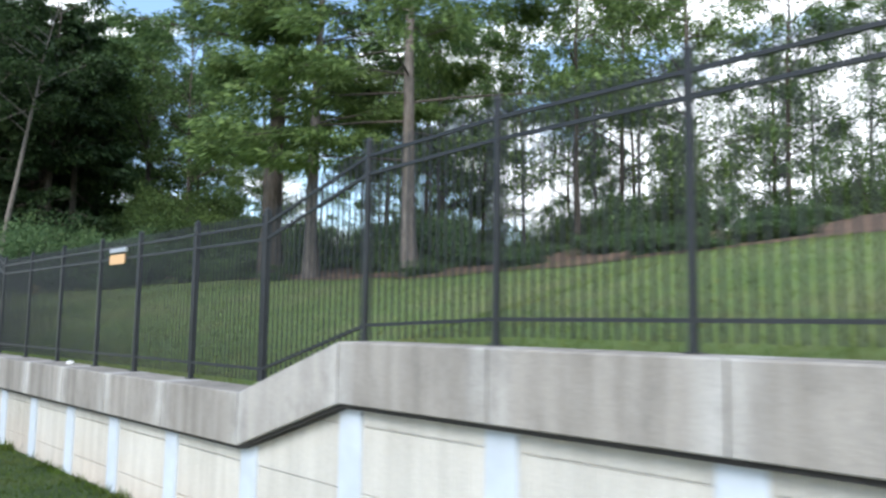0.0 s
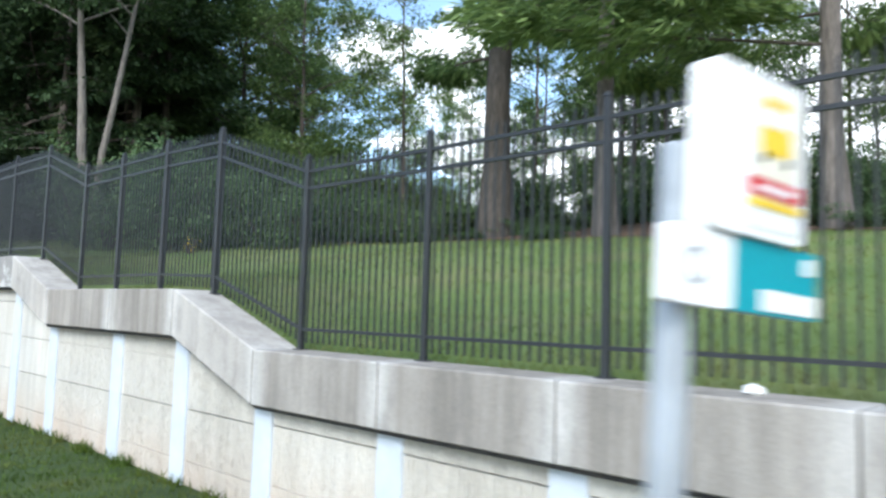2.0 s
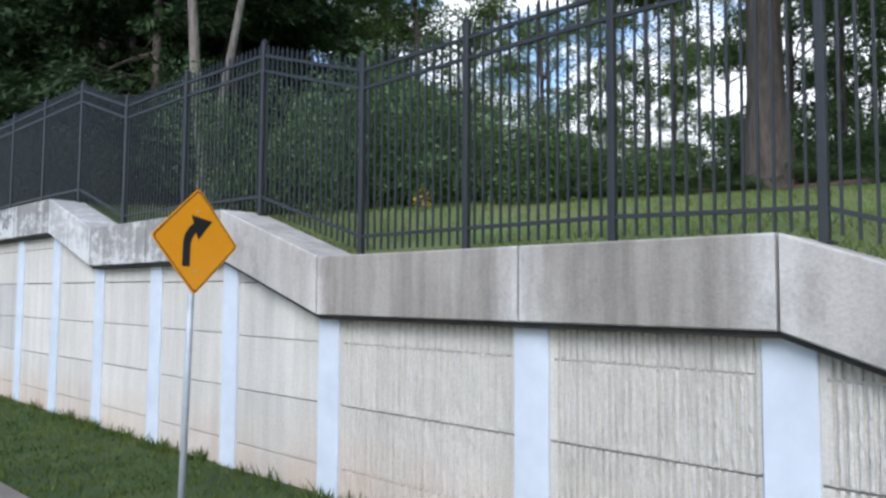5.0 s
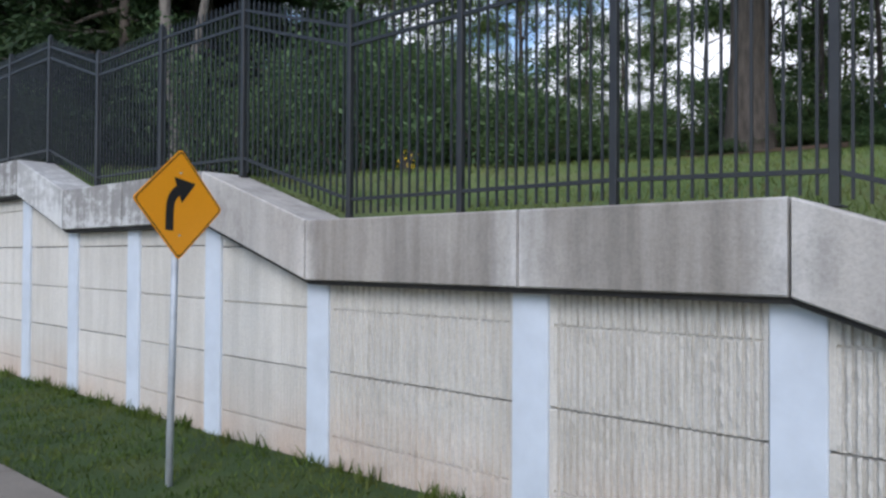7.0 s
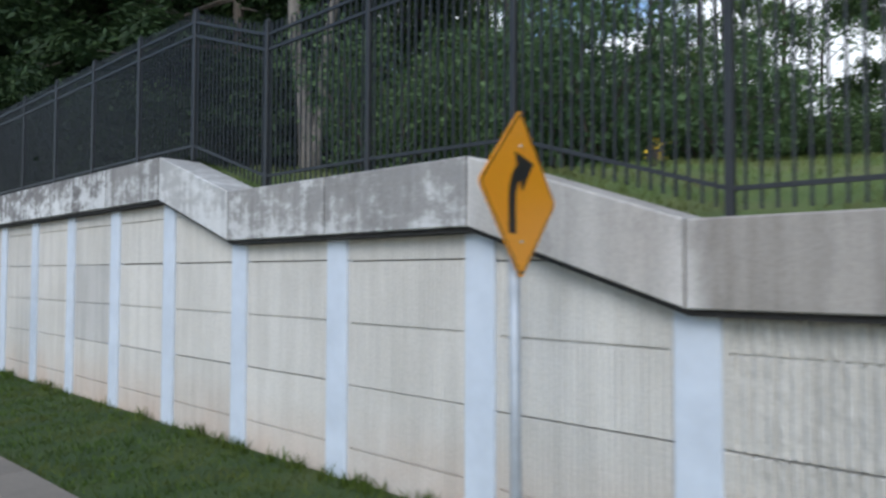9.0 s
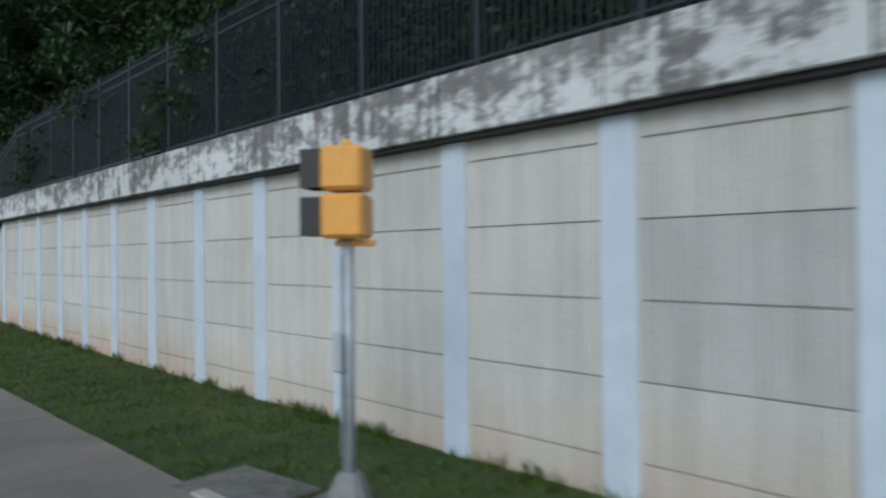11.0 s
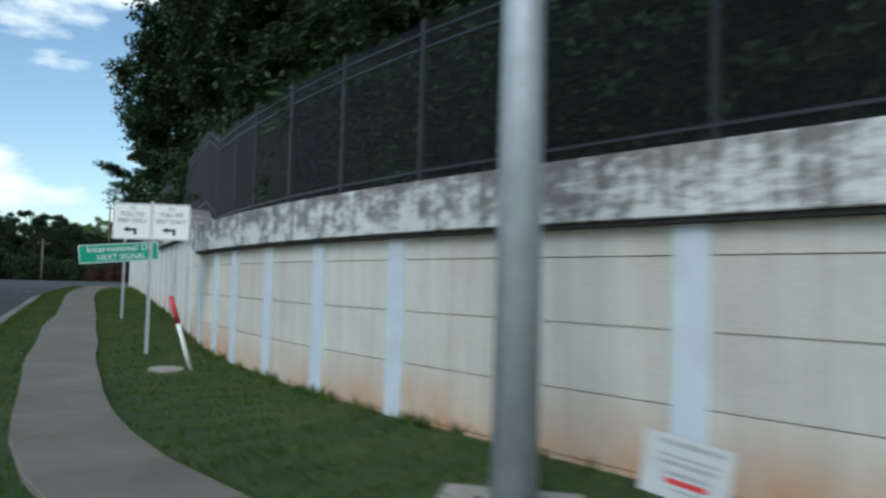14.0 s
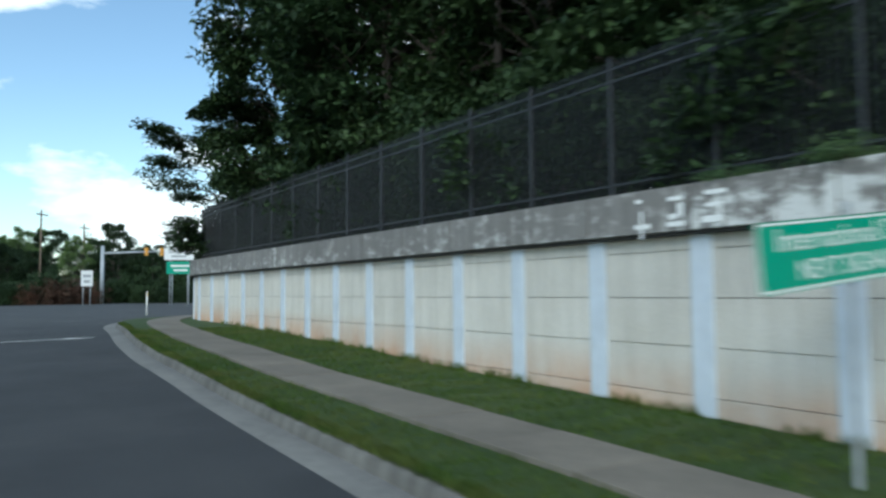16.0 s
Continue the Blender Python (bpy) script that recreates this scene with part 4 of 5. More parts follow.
def toll_sign():
    z0 = ground_z(77.9)
    t = thing("lane_direction_sign", pose(5.1, 77.96, z0 - 0.02, 0, 0, -36), "white double sign with two black left-turn arrows on a steel post", "road sign")
    part("post", u_post_bm(-0.3, 3.2, 0.075), M_GALV, t, "steel channel post")
    zc = 2.77
    for cx, word in ((-0.395, "WEST ONLY"), (0.395, "EAST ONLY")):
        b = part("board", plate_bm(rounded(0.785, 0.76, 0.03, 3, cx, zc), 0.006, -0.02), M_WHITE, t, "white board, TO TOLL RD " + word)
        o = rounded(0.755, 0.73, 0.025, 3, cx, zc)
        i_ = rounded(0.735, 0.71, 0.02, 3, cx, zc)
        bm = bmesh.new()
        vo = [bm.verts.new((x, -0.0245, z)) for x, z in o]
        vi = [bm.verts.new((x, -0.0245, z)) for x, z in i_]
        for k in range(len(vo)):
            j = (k + 1) % len(vo)
            bm.faces.new((vo[k], vo[j], vi[j], vi[k]))
        part("border", bm, M_BLACK, b)
        text_part("lettering", "TO", 0.10, M_BLACK, b, (cx, -0.025, zc + 0.27))
        text_part("lettering", "TOLL RD", 0.13, M_BLACK, b, (cx, -0.025, zc + 0.15), 0.48)
        text_part("lettering", word, 0.13, M_BLACK, b, (cx, -0.025, zc + 0.01), 0.6)
        bm = bmesh.new()
        ax, az = cx - 0.02, zc - 0.18
        for poly in ([(0.12, -0.10), (0.12, 0.035), (0.06, 0.035), (0.06, -0.10)], [(0.06, -0.02), (0.06, 0.035), (-0.05, 0.035), (-0.05, -0.02)], [(-0.05, 0.07), (-0.16, 0.008), (-0.05, -0.055)]):
            bm.faces.new([bm.verts.new((ax + x, -0.0252, az + z)) for x, z in poly])
        part("arrow", bm, M_BLACK, b, "black arrow turning left")
    part("backing_bar", box_bm(1.4, 0.03, 0.05, 0.004, (0, 0.0, zc + 0.2)), M_ALU, t)
    part("backing_bar", box_bm(1.4, 0.03, 0.05, 0.004, (0, 0.0, zc - 0.2)), M_ALU, t)
    return t


def green_sign():
    z0 = ground_z(86.26)
    t = thing("street_guide_sign", pose(7.35, 86.19, z0 - 0.02, 0, 0, -19), "green guide sign with white lettering, tilted on its post", "road sign")
    part("post", u_post_bm(-0.3, 2.5, 0.08), M_GALV, t, "steel channel post")
    holder = part("board", plate_bm(rounded(2.3, 0.58, 0.05), 0.006, -0.025), M_GREEN, t, "green board that hangs askew")
    tilt = pose(-0.15, 0, 2.07, 0, -5.6, 0)
    holder.matrix_basis = tilt
    o, i_ = rounded(2.28, 0.56, 0.045), rounded(2.24, 0.52, 0.035)
    bm = bmesh.new()
    vo = [bm.verts.new((x, -0.0295, z)) for x, z in o]
    vi = [bm.verts.new((x, -0.0295, z)) for x, z in i_]
    for k in range(len(vo)):
        j = (k + 1) % len(vo)
        bm.faces.new((vo[k], vo[j], vi[j], vi[k]))
    part("border", bm, M_WHITE, holder)
    text_part("lettering", "International Dr", 0.27, M_WHITE, holder, (0.02, -0.03, 0.125), 1.85)
    text_part("lettering", "NEXT SIGNAL", 0.24, M_WHITE, holder, (0.06, -0.03, -0.135), 1.4)
    return t


def marker_post():
    z0 = ground_z(75.2)
    t = thing("utility_marker_post", pose(4.92, 75.27, z0 - 0.05, 0, -18, 3), "leaning white plastic marker post with a red top", "marker post")
    part("stake", tube_bm(0.036, 0.036, -0.1, 0.95, 12), M_WHITEPL, t)
    part("sleeve", tube_bm(0.046, 0.046, 0.93, 1.4, 12), M_RED, t, "red plastic sleeve")
    part("cap", tube_bm(0.046, 0.034, 1.4, 1.43, 12), M_RED, t)
    return t


def yard_sign():
    z0 = ground_z(65.4)
    t = thing("yard_sign", pose(3.98, 65.06, z0, 0, 8, -80), "small white yard sign on wire legs in the grass", "sign")
    part("panel", plate_bm(rounded(0.62, 0.44, 0.004, 1, 0, 0.46), 0.005), M_YARD, t)
    for z, w, h, mt in ((0.63, 0.46, 0.035, M_GREYINK), (0.54, 0.44, 0.02, M_GREYINK), (0.49, 0.4, 0.03, M_GREYINK), (0.42, 0.33, 0.03, M_GREYINK), (0.365, 0.3, 0.04, M_RED), (0.31, 0.22, 0.02, M_GREYINK)):
        part("letter_bar", plate_bm(rounded(w, h, 0.003, 1, 0.02, z), 0.002, -0.0045), mt, t)
    for x in (-0.2, 0.2):
        part("wire_leg", tube_bm(0.004, 0.004, -0.1, 0.6, 6, (x, 0.008)), M_GALV, t)
    return t


def fence_plate():
    """A small plate hung on the two top rails of the fence."""
    t = thing("fence_plate", pose(5.315, 12.975, 1.55, 0, 0, -90), "small pale orange plate with grey top strip on the fence rails", "sign")
    part("board", plate_bm(rounded(0.64, 0.165, 0.012, 3, 0, 1.855), 0.012), M_PLATE, t, "plain orange plate")
    part("top_strip", box_bm(0.68, 0.05, 0.075, 0.008, (0, 0.012, 2.01)), M_GALV, t, "grey metal top strip")
    for x in (-0.25, 0.25):
        part("clip", box_bm(0.03, 0.045, 0.06, 0.004, (x, 0.022, 1.87)), M_GALV, t)
    return t


def pad(name, x, y, w, d, h, rz, label, mat=M_PAD):
    z0 = ground_z(y)
    ob = part(name, box_bm(w, d, h, 0.012), mat, None)
    ob.matrix_basis = pose(x, y, z0 + 0.02 - h / 2, 0.6, 0, rz)
    return tagged(ob, label, "concrete pad")


curve_sign()
bus_stop_sign()
pedestrian_signal()
mast_pole()
arm_signal(3.17, 61.65, 6.6, 10)
blue_arm_sign()
toll_sign()
green_sign()
marker_post()
yard_sign()
fence_plate()
pad("mast_footing", 3.46, 66.15, 1.15, 1.15, 0.16, 38, "square concrete footing under the signal mast")
pad("handhole_slab", 3.1, 64.1, 0.74, 1.08, 0.13, -3, "brown-stained concrete handhole slab in the grass", M_SLAB)
pad("signal_footing", 3.2, 39.6, 0.9, 0.9, 0.12, 20, "concrete footing under the pedestrian signal", M_KERB)
pad("signal_slab", 2.98, 40.75, 0.8, 1.1, 0.12, 8, "grey concrete slab beside the signal footing", M_KERB)
pad("signal_slab", 3.3, 38.55, 0.6, 0.9, 0.12, 14, "grey concrete slab set in the grass by the signal", M_KERB)
pad("walk_edge_kerb", 2.74, 38.6, 0.15, 4.6, 0.27, 3, "low raised concrete edging beside the walk", M_PAD)
lid = part("handhole_lid", tube_bm(0.32, 0.3, 0, 0.05, 18), M_PAD, None)
lid.matrix_basis = pose(4.5, 75.35, ground_z(75.3) - 0.015, 1.5, 0, 0)
tagged(lid, "round concrete utility lid in the grass", "utility lid")


def lumpy(name, x, y, z, r, mat, label, category):
    bm = bmesh.new()
    bmesh.ops.create_icosphere(bm, subdivisions=2, radius=r)
    for v in bm.verts:
        v.co *= 0.8 + 0.4 * noise.noise(v.co * (2.2 / r))
        v.co.z *= 0.55
    ob = part(name, bm, mat, None)
    ob.matrix_basis = pose(x, y, z, 0, 0, 30)
    return tagged(ob, label, category)


lumpy("stone", 5.2, 14.6, cope_t(14.6) + 0.035, 0.09, M_WHITE, "small white stone on the coping", "stone")
# painted numbers on the coping
daub = tagged(new("painted_marks"), "white paint daubs sprayed on the coping face", "graffiti")
daub.matrix_basis = pose(*wall_at(89.35, -0.012), cope_b(89.35), 0, 0, -math.degrees(heading(89.35)))
for j, strokes in enumerate(([(-0.02, 0.12, 0.05, 0.4), (0.0, 0.1, 0.3, 0.07), (-0.06, 0.46, 0.12, 0.06)], [(0, 0.1, 0.3, 0.07), (0, 0.44, 0.26, 0.06), (0.08, 0.28, 0.1, 0.2), (-0.05, 0.2, 0.14, 0.08)], [(0.05, 0.46, 0.34, 0.06), (0.03, 0.3, 0.26, 0.06), (0, 0.12, 0.34, 0.09), (0.12, 0.22, 0.06, 0.18)])):
    bm = bmesh.new()
    for x, z, w, h in strokes:
        o = rounded(w, h, min(w, h) * 0.42, 3, x, z)
        bm.faces.new([bm.verts.new((0.0, -(px + 0.58 * (j - 1)), pz)) for px, pz in o])
    part("stroke", bm, M_WHITE, daub)


# ---- plants ----
def rng_unit(r, n):
    v = r.normal(size=(n, 3))
    return v / np.linalg.norm(v, axis=1)[:, None]


def leaf_mesh(name, centres, sizes, r, mat, aspect=0.5, flat=0.0, droop=0.0, along=None):
    """Many small leaves, each a bent blade of two triangles pairs, as one mesh."""
    n = len(centres)
    nrm = rng_unit(r, n)
    nrm[:, 2] = np.abs(nrm[:, 2]) + flat
    nrm /= np.linalg.norm(nrm, axis=1)[:, None]
    d = rng_unit(r, n) if along is None else along + 0.45 * rng_unit(r, n)
    u = np.cross(nrm, d)
    u /= np.linalg.norm(u, axis=1)[:, None] + 1e-9
    v = np.cross(u, nrm)
    L = sizes[:, None]
    tip = centres + v * L
    tip[:, 2] -= droop * sizes
    mid = (centres + tip) / 2
    a, b = mid + u * L * aspect * 0.5, mid - u * L * aspect * 0.5
    verts = np.stack([centres, a, tip, b], 1).reshape(-1, 3)
    me = bpy.data.meshes.new(name)
    me.vertices.add(len(verts))
    me.vertices.foreach_set("co", verts.astype(np.float32).ravel())
    me.loops.add(4 * n)
    me.loops.foreach_set("vertex_index", np.arange(4 * n, dtype=np.int32))
    me.polygons.add(n)
    me.polygons.foreach_set("loop_start", np.arange(0, 4 * n, 4, dtype=np.int32))
    me.materials.append(mat)
    me.update(calc_edges=True)
    me.validate()
    return me


def tube(verts, faces, path, radii, sides=7):
    """Appends a tapering limb along a path."""
    base = len(verts)
    path = np.array(path, float)
    t = np.gradient(path, axis=0)
    for p, d, rad in zip(path, t, radii):
        d = d / (np.linalg.norm(d) + 1e-9)
        ref = np.array([1.0, 0, 0]) if abs(d[2]) > 0.7 else np.array([0, 0, 1.0])
        u = np.cross(d, ref)
        u /= np.linalg.norm(u)
        w = np.cross(d, u)
        for k in range(sides):
            a = 2 * math.pi * k / sides
            verts.append(tuple(p + rad * (math.cos(a) * u + math.sin(a) * w)))
    for i in range(len(path) - 1):
        for k in range(sides):
            a, b = base + i * sides + k, base + i * sides + (k + 1) % sides
            faces.append((a, b, b + sides, a + sides))


def trunk_path(r, h, bend, n=9):
    p = [np.array([0, 0, -0.3])]
    off = np.zeros(2)
    for i in range(1, n + 1):
        off = off + r.normal(size=2) * bend * h / n
        p.append(np.array([off[0], off[1], h * i / n]))
    return np.array(p)


def at_height(path, z):
    return np.array([np.interp(z, path[:, 2], path[:, k]) for k in range(3)])


def build_tree(name, label, seed, h, r0, bark, kind, mat, base, spread, limbs, leaves, leaf, second=None, lean=(0, 0)):
    """kind 'pine': whorled level limbs with flat sprays; 'broad': rising limbs with round clumps; 'fir': drooping limbs down to the foot."""
    r = np.random.default_rng(seed)
    t = thing(name, Matrix.Identity(4), label, "tree")
    vs, fs = [], []
    tp = trunk_path(r, h, 0.02 if kind != "broad" else 0.035)
    tp[:, :2] += np.outer(np.maximum(tp[:, 2], 0), np.array(lean))
    rad = [r0 * 1.45] + [r0 * max(0.06, (1 - i / 9.3)) ** 0.8 for i in range(1, 10)]
    tube(vs, fs, tp, rad, 10)
    trunk = mesh_object("trunk", vs, fs, bark, t, True)
    vs, fs = [], []
    cents, dirs = [], []
    tops = [tp]
    if second:
        p2 = tp.copy()
        lean = np.array(second)
        p2[:, :2] += np.outer(np.maximum(tp[:, 2], 0), lean)
        tops.append(p2)
        tube(vs, fs, p2, [v * 0.75 for v in rad], 9)
    for path in tops:
        for i in range(limbs):
            f = (i + r.uniform(0, 1)) / limbs
            z = h * (base + (0.97 - base) * f)
            a = r.uniform(0, 2 * math.pi)
            if kind == "pine":
                ln = spread * (0.45 + 0.75 * math.sin(math.pi * min(1, 0.18 + f * 0.85))) * r.uniform(0.6, 1.15)
                rise, sag = r.uniform(-0.05, 0.25), -0.1
            elif kind == "fir":
                ln = spread * (1.02 - f) ** 0.75 * r.uniform(0.75, 1.15) + 0.4
                rise, sag = r.uniform(-0.25, 0.0), -0.25
            else:
                ln = spread * (0.55 + 0.6 * math.sin(math.pi * min(1, 0.12 + 0.9 * f))) * r.uniform(0.6, 1.1)
                rise, sag = r.uniform(0.25, 0.8) + 0.4 * f, -0.12
            o = at_height(path, z)
            d = np.array([math.cos(a), math.sin(a), 0])
            steps = np.linspace(0, 1, 6)
            side = np.array([-d[1], d[0], 0]) * r.normal() * 0.15
            lp = np.array([o + d * ln * q + np.array([0, 0, ln * (rise * q + sag * q * q)]) + side * ln * q * q for q in steps])
            lr = max(0.018, r0 * (0.17 if kind == "pine" else 0.30) * (1 - 0.6 * f) * (ln / spread))
            tube(vs, fs, lp, [lr * (1 - 0.85 * q) + 0.006 for q in steps], 5)
            for _ in range(3 if kind != "broad" else 4):
                q = r.uniform(0.35, 0.9)
                b0 = lp[0] + (lp[-1] - lp[0]) * q
                j = min(4, int(q * 5))
                b0 = lp[j] + (lp[j + 1] - lp[j]) * (q * 5 - j)
                a2 = a + r.choice([-1, 1]) * r.uniform(0.5, 1.1)
                d2 = np.array([math.cos(a2), math.sin(a2), r.uniform(0.0, 0.35) if kind == "broad" else r.uniform(-0.1, 0.15)])
                l2 = ln * (1 - q) * r.uniform(0.6, 1.1) + 0.3
                tube(vs, fs, [b0, b0 + d2 * l2 * 0.5, b0 + d2 * l2], [lr * 0.4, lr * 0.25, 0.006], 4)
                cents.append(b0 + d2 * l2 * 0.75)
                dirs.append((d2, l2))
            cents.append(lp[-1])
            dirs.append((d, ln * 0.3))
            if kind != "broad":
                for q in (0.55, 0.75):
                    cents.append(lp[0] + (lp[-1] - lp[0]) * q)
                    dirs.append((d, ln * 0.3))
    mesh_object("branchwork", vs, fs, M_BARK_DARK if kind == "pine" else bark, t, True)
    cents = np.array(cents)
    per = max(4, leaves // len(cents))
    out, al = [], []
    for c, (d, l2) in zip(cents, dirs):
        k = int(per * r.uniform(0.5, 1.5))
        sx = np.clip(l2, 0.35, 1.3)
        if kind == "broad":
            o = rng_unit(r, k) * (r.uniform(0.2, 1.0, size=(k, 1)) ** 0.6) * np.array([0.75, 0.75, 0.5]) * sx
        else:
            o = rng_unit(r, k) * (r.uniform(0.1, 1.0, size=(k, 1)) ** 0.6) * np.array([0.7, 0.7, 0.16 if kind == "pine" else 0.22]) * sx
        out.append(c + o)
        al.append(np.repeat(np.array([d]), k, 0) + o * 0.8)
    pts = np.concatenate(out)
    al = np.concatenate(al)
    sz = leaf * r.uniform(0.6, 1.4, size=len(pts))
    me = leaf_mesh("crown", pts, sz, r, mat, 0.55 if kind == "broad" else 0.30, 0.5, 0.25, None if kind == "broad" else al)
    cr = new("crown", me)
    cr.parent = t
    return t


def build_shrub(name, label, seed, h, w, mat, leaves, leaf):
    r = np.random.default_rng(seed)
    t = thing(name, Matrix.Identity(4), label, "shrub")
    vs, fs = [], []
    cents = []
    for i in range(14):
        a, tilt = r.uniform(0, 2 * math.pi), r.uniform(0.05, 0.55)
        l = h * r.uniform(0.55, 0.95)
        d = np.array([math.cos(a) * tilt * w / h, math.sin(a) * tilt * w / h, 1.0])
        p = [np.array([math.cos(a), math.sin(a), 0]) * 0.12 * w + np.array([0, 0, -0.1])]
        for q in (0.35, 0.7, 1.0):
            p.append(p[0] + d * l * q + r.normal(size=3) * 0.06 * h)
            cents += [p[-1], p[-1] + r.normal(size=3) * 0.12 * w]
        tube(vs, fs, p, [0.03, 0.022, 0.014, 0.005], 5)
    mesh_object("stem", vs, fs, M_BARK_DARK, t, True)
    cents = np.array(cents)
    k = leaves // len(cents)
    pts = np.concatenate([c + rng_unit(r, k) * (r.uniform(0, 1, size=(k, 1)) ** 0.5) * np.array([0.2 * w, 0.2 * w, 0.15 * h]) for c in cents])
    pts[:, 2] = np.maximum(pts[:, 2], 0.02)
    me = leaf_mesh("foliage", pts, leaf * r.uniform(0.6, 1.4, size=len(pts)), r, mat, 0.5, 0.3, 0.2)
    f = new("foliage", me)
    f.parent = t
    return t


def stand(ob, x, y, z, rz, k=1.0, kz=None):
    ob.matrix_basis = pose(x, y, z, 0, 0, rz) @ Matrix.Diagonal((k, k, kz or k, 1))


def again(ob, x, y, z, rz, k=1.0, kz=None):
    c = copy_thing(ob, Matrix.Identity(4))
    stand(c, x, y, z, rz, k, kz)
    return c


def hz(x, y):
    """The lawn's height at a place behind the straight part of the wall."""
    return hill_z(y, x - 4.85)


# the pines on the lawn
p_a = build_tree("pine_tree", "tall pine with a straight grey-brown trunk and level boughs", 11, 17, 0.25, M_BARK, "pine", M_NEEDLE, 0.24, 4.4, 26, 30000, 0.27)
stand(p_a, 15.55, 22.0, hz(15.55, 22), 40)
tagged(p_a, group="pines on the lawn")
p_b = build_tree("pine_tree", "large old pine with a thick dark trunk flared at its foot", 12, 19, 0.43, M_BARK_DARK, "pine", M_NEEDLE, 0.27, 5.0, 24, 24000, 0.27)
stand(p_b, 16.4, 26.05, hz(16.4, 26.05), 10)
tagged(p_b, group="pines on the lawn")
p_c = build_tree("pine_tree", "tall pine with long drooping light green boughs", 13, 16, 0.24, M_BARK, "pine", M_NEEDLE, 0.22, 6.0, 30, 34000, 0.28)
stand(p_c, 15.8, 17.0, hz(15.8, 17), 200)
tagged(p_c, group="pines on the lawn")
# the forked tree by the fence
v_t = build_tree("forked_tree", "forked hardwood with two pale bare trunks", 21, 13, 0.175, M_BARK_FORK, "broad", M_MIDLEAF, 0.5, 3.2, 11, 15000, 0.20, (0.16, -0.17), (-0.05, 0.04))
stand(v_t, 9.4, 37.2, hz(9.4, 37.2), 0)

# broadleaved trees and dark evergreens
b_a = build_tree("broadleaf_tree", "slim broadleaved tree with an airy crown against the sky", 31, 15, 0.12, M_BARK_DARK, "broad", M_LEAF, 0.14, 3.0, 28, 10500, 0.17)
stand(b_a, 28, 17, hz(28, 17), 0)
tagged(b_a, group="woodland trees")
b_b = build_tree("broadleaf_tree", "broadleaved tree with a full dark green crown", 32, 13, 0.19, M_BARK_DARK, "broad", M_LEAF, 0.12, 3.6, 26, 18000, 0.21)
stand(b_b, 30, 30, hz(30, 30), 0)
tagged(b_b, group="woodland trees")
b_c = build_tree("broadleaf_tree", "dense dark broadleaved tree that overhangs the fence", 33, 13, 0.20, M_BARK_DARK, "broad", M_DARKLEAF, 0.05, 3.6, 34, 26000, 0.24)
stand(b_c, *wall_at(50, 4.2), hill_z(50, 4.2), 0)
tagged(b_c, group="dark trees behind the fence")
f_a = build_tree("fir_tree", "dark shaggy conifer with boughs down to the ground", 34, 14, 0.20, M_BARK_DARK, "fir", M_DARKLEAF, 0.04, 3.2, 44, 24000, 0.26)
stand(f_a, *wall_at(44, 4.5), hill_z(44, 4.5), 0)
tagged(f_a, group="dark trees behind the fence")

f_b = build_tree("fir_tree", "tall conifer with layered mid-green boughs", 36, 15, 0.22, M_BARK_DARK, "fir", M_MIDLEAF, 0.05, 3.4, 40, 24000, 0.27)
stand(f_b, 12.4, 41.0, hz(12.4, 41.0), 0)
tagged(f_b, group="dark trees behind the fence")
rt = random.Random(7)
# airy woodland behind the lawn
b_d = build_tree("broadleaf_tree", "thin tall tree with sparse fine foliage against the sky", 35, 16, 0.10, M_BARK_DARK, "broad", M_LEAF, 0.24, 2.8, 26, 8000, 0.16)
stand(b_d, 26, 27, hz(26, 27), 0)
tagged(b_d, group="woodland trees")
for x in (25, 32, 40, 49):
    for y in range(-24, 66, 6 if x < 30 else 5):
        px, py = x + rt.uniform(-2.6, 2.6), y + rt.uniform(-2.4, 2.4)
        if rt.random() < (0.36 if x < 30 else 0.12):
            continue
        again(rt.choice([b_a, b_d]), px, py, hz(px, py) - 0.3, rt.uniform(0, 360), rt.uniform(0.8, 1.2))
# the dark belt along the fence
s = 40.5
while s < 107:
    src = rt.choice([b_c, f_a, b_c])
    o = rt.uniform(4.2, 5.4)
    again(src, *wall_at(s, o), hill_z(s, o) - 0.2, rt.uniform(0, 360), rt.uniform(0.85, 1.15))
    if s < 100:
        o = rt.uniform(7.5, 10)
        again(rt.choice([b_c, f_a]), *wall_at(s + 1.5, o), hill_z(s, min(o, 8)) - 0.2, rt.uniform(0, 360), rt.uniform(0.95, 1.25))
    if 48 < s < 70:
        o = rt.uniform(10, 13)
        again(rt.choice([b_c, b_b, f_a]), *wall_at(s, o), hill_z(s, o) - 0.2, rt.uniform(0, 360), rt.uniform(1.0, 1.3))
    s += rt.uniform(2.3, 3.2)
for x, y, k in ((19.5, 40, 1.0), (22.5, 45, 1.1), (18, 47, 1.1), (25, 51, 1.1), (22, 36, 0.85), (20, 54, 1.1)):
    again(b_a, x, y, hz(x, y) - 0.2, rt.uniform(0, 360), k)
for x, y, k in ((18.5, 43.5, 1.0), (17, 49, 1.0), (24, 56, 1.1)):
    again(b_b, x, y, hz(x, y) - 0.2, rt.uniform(0, 360), k)
for x, y, k in ((12.0, 42.5, 1.0), (11.0, 45, 1.0), (13.8, 41.5, 1.0), (15.5, 46, 1.1)):
    again(f_b, x, y, hz(x, y) - 0.2, rt.uniform(0, 360), k)

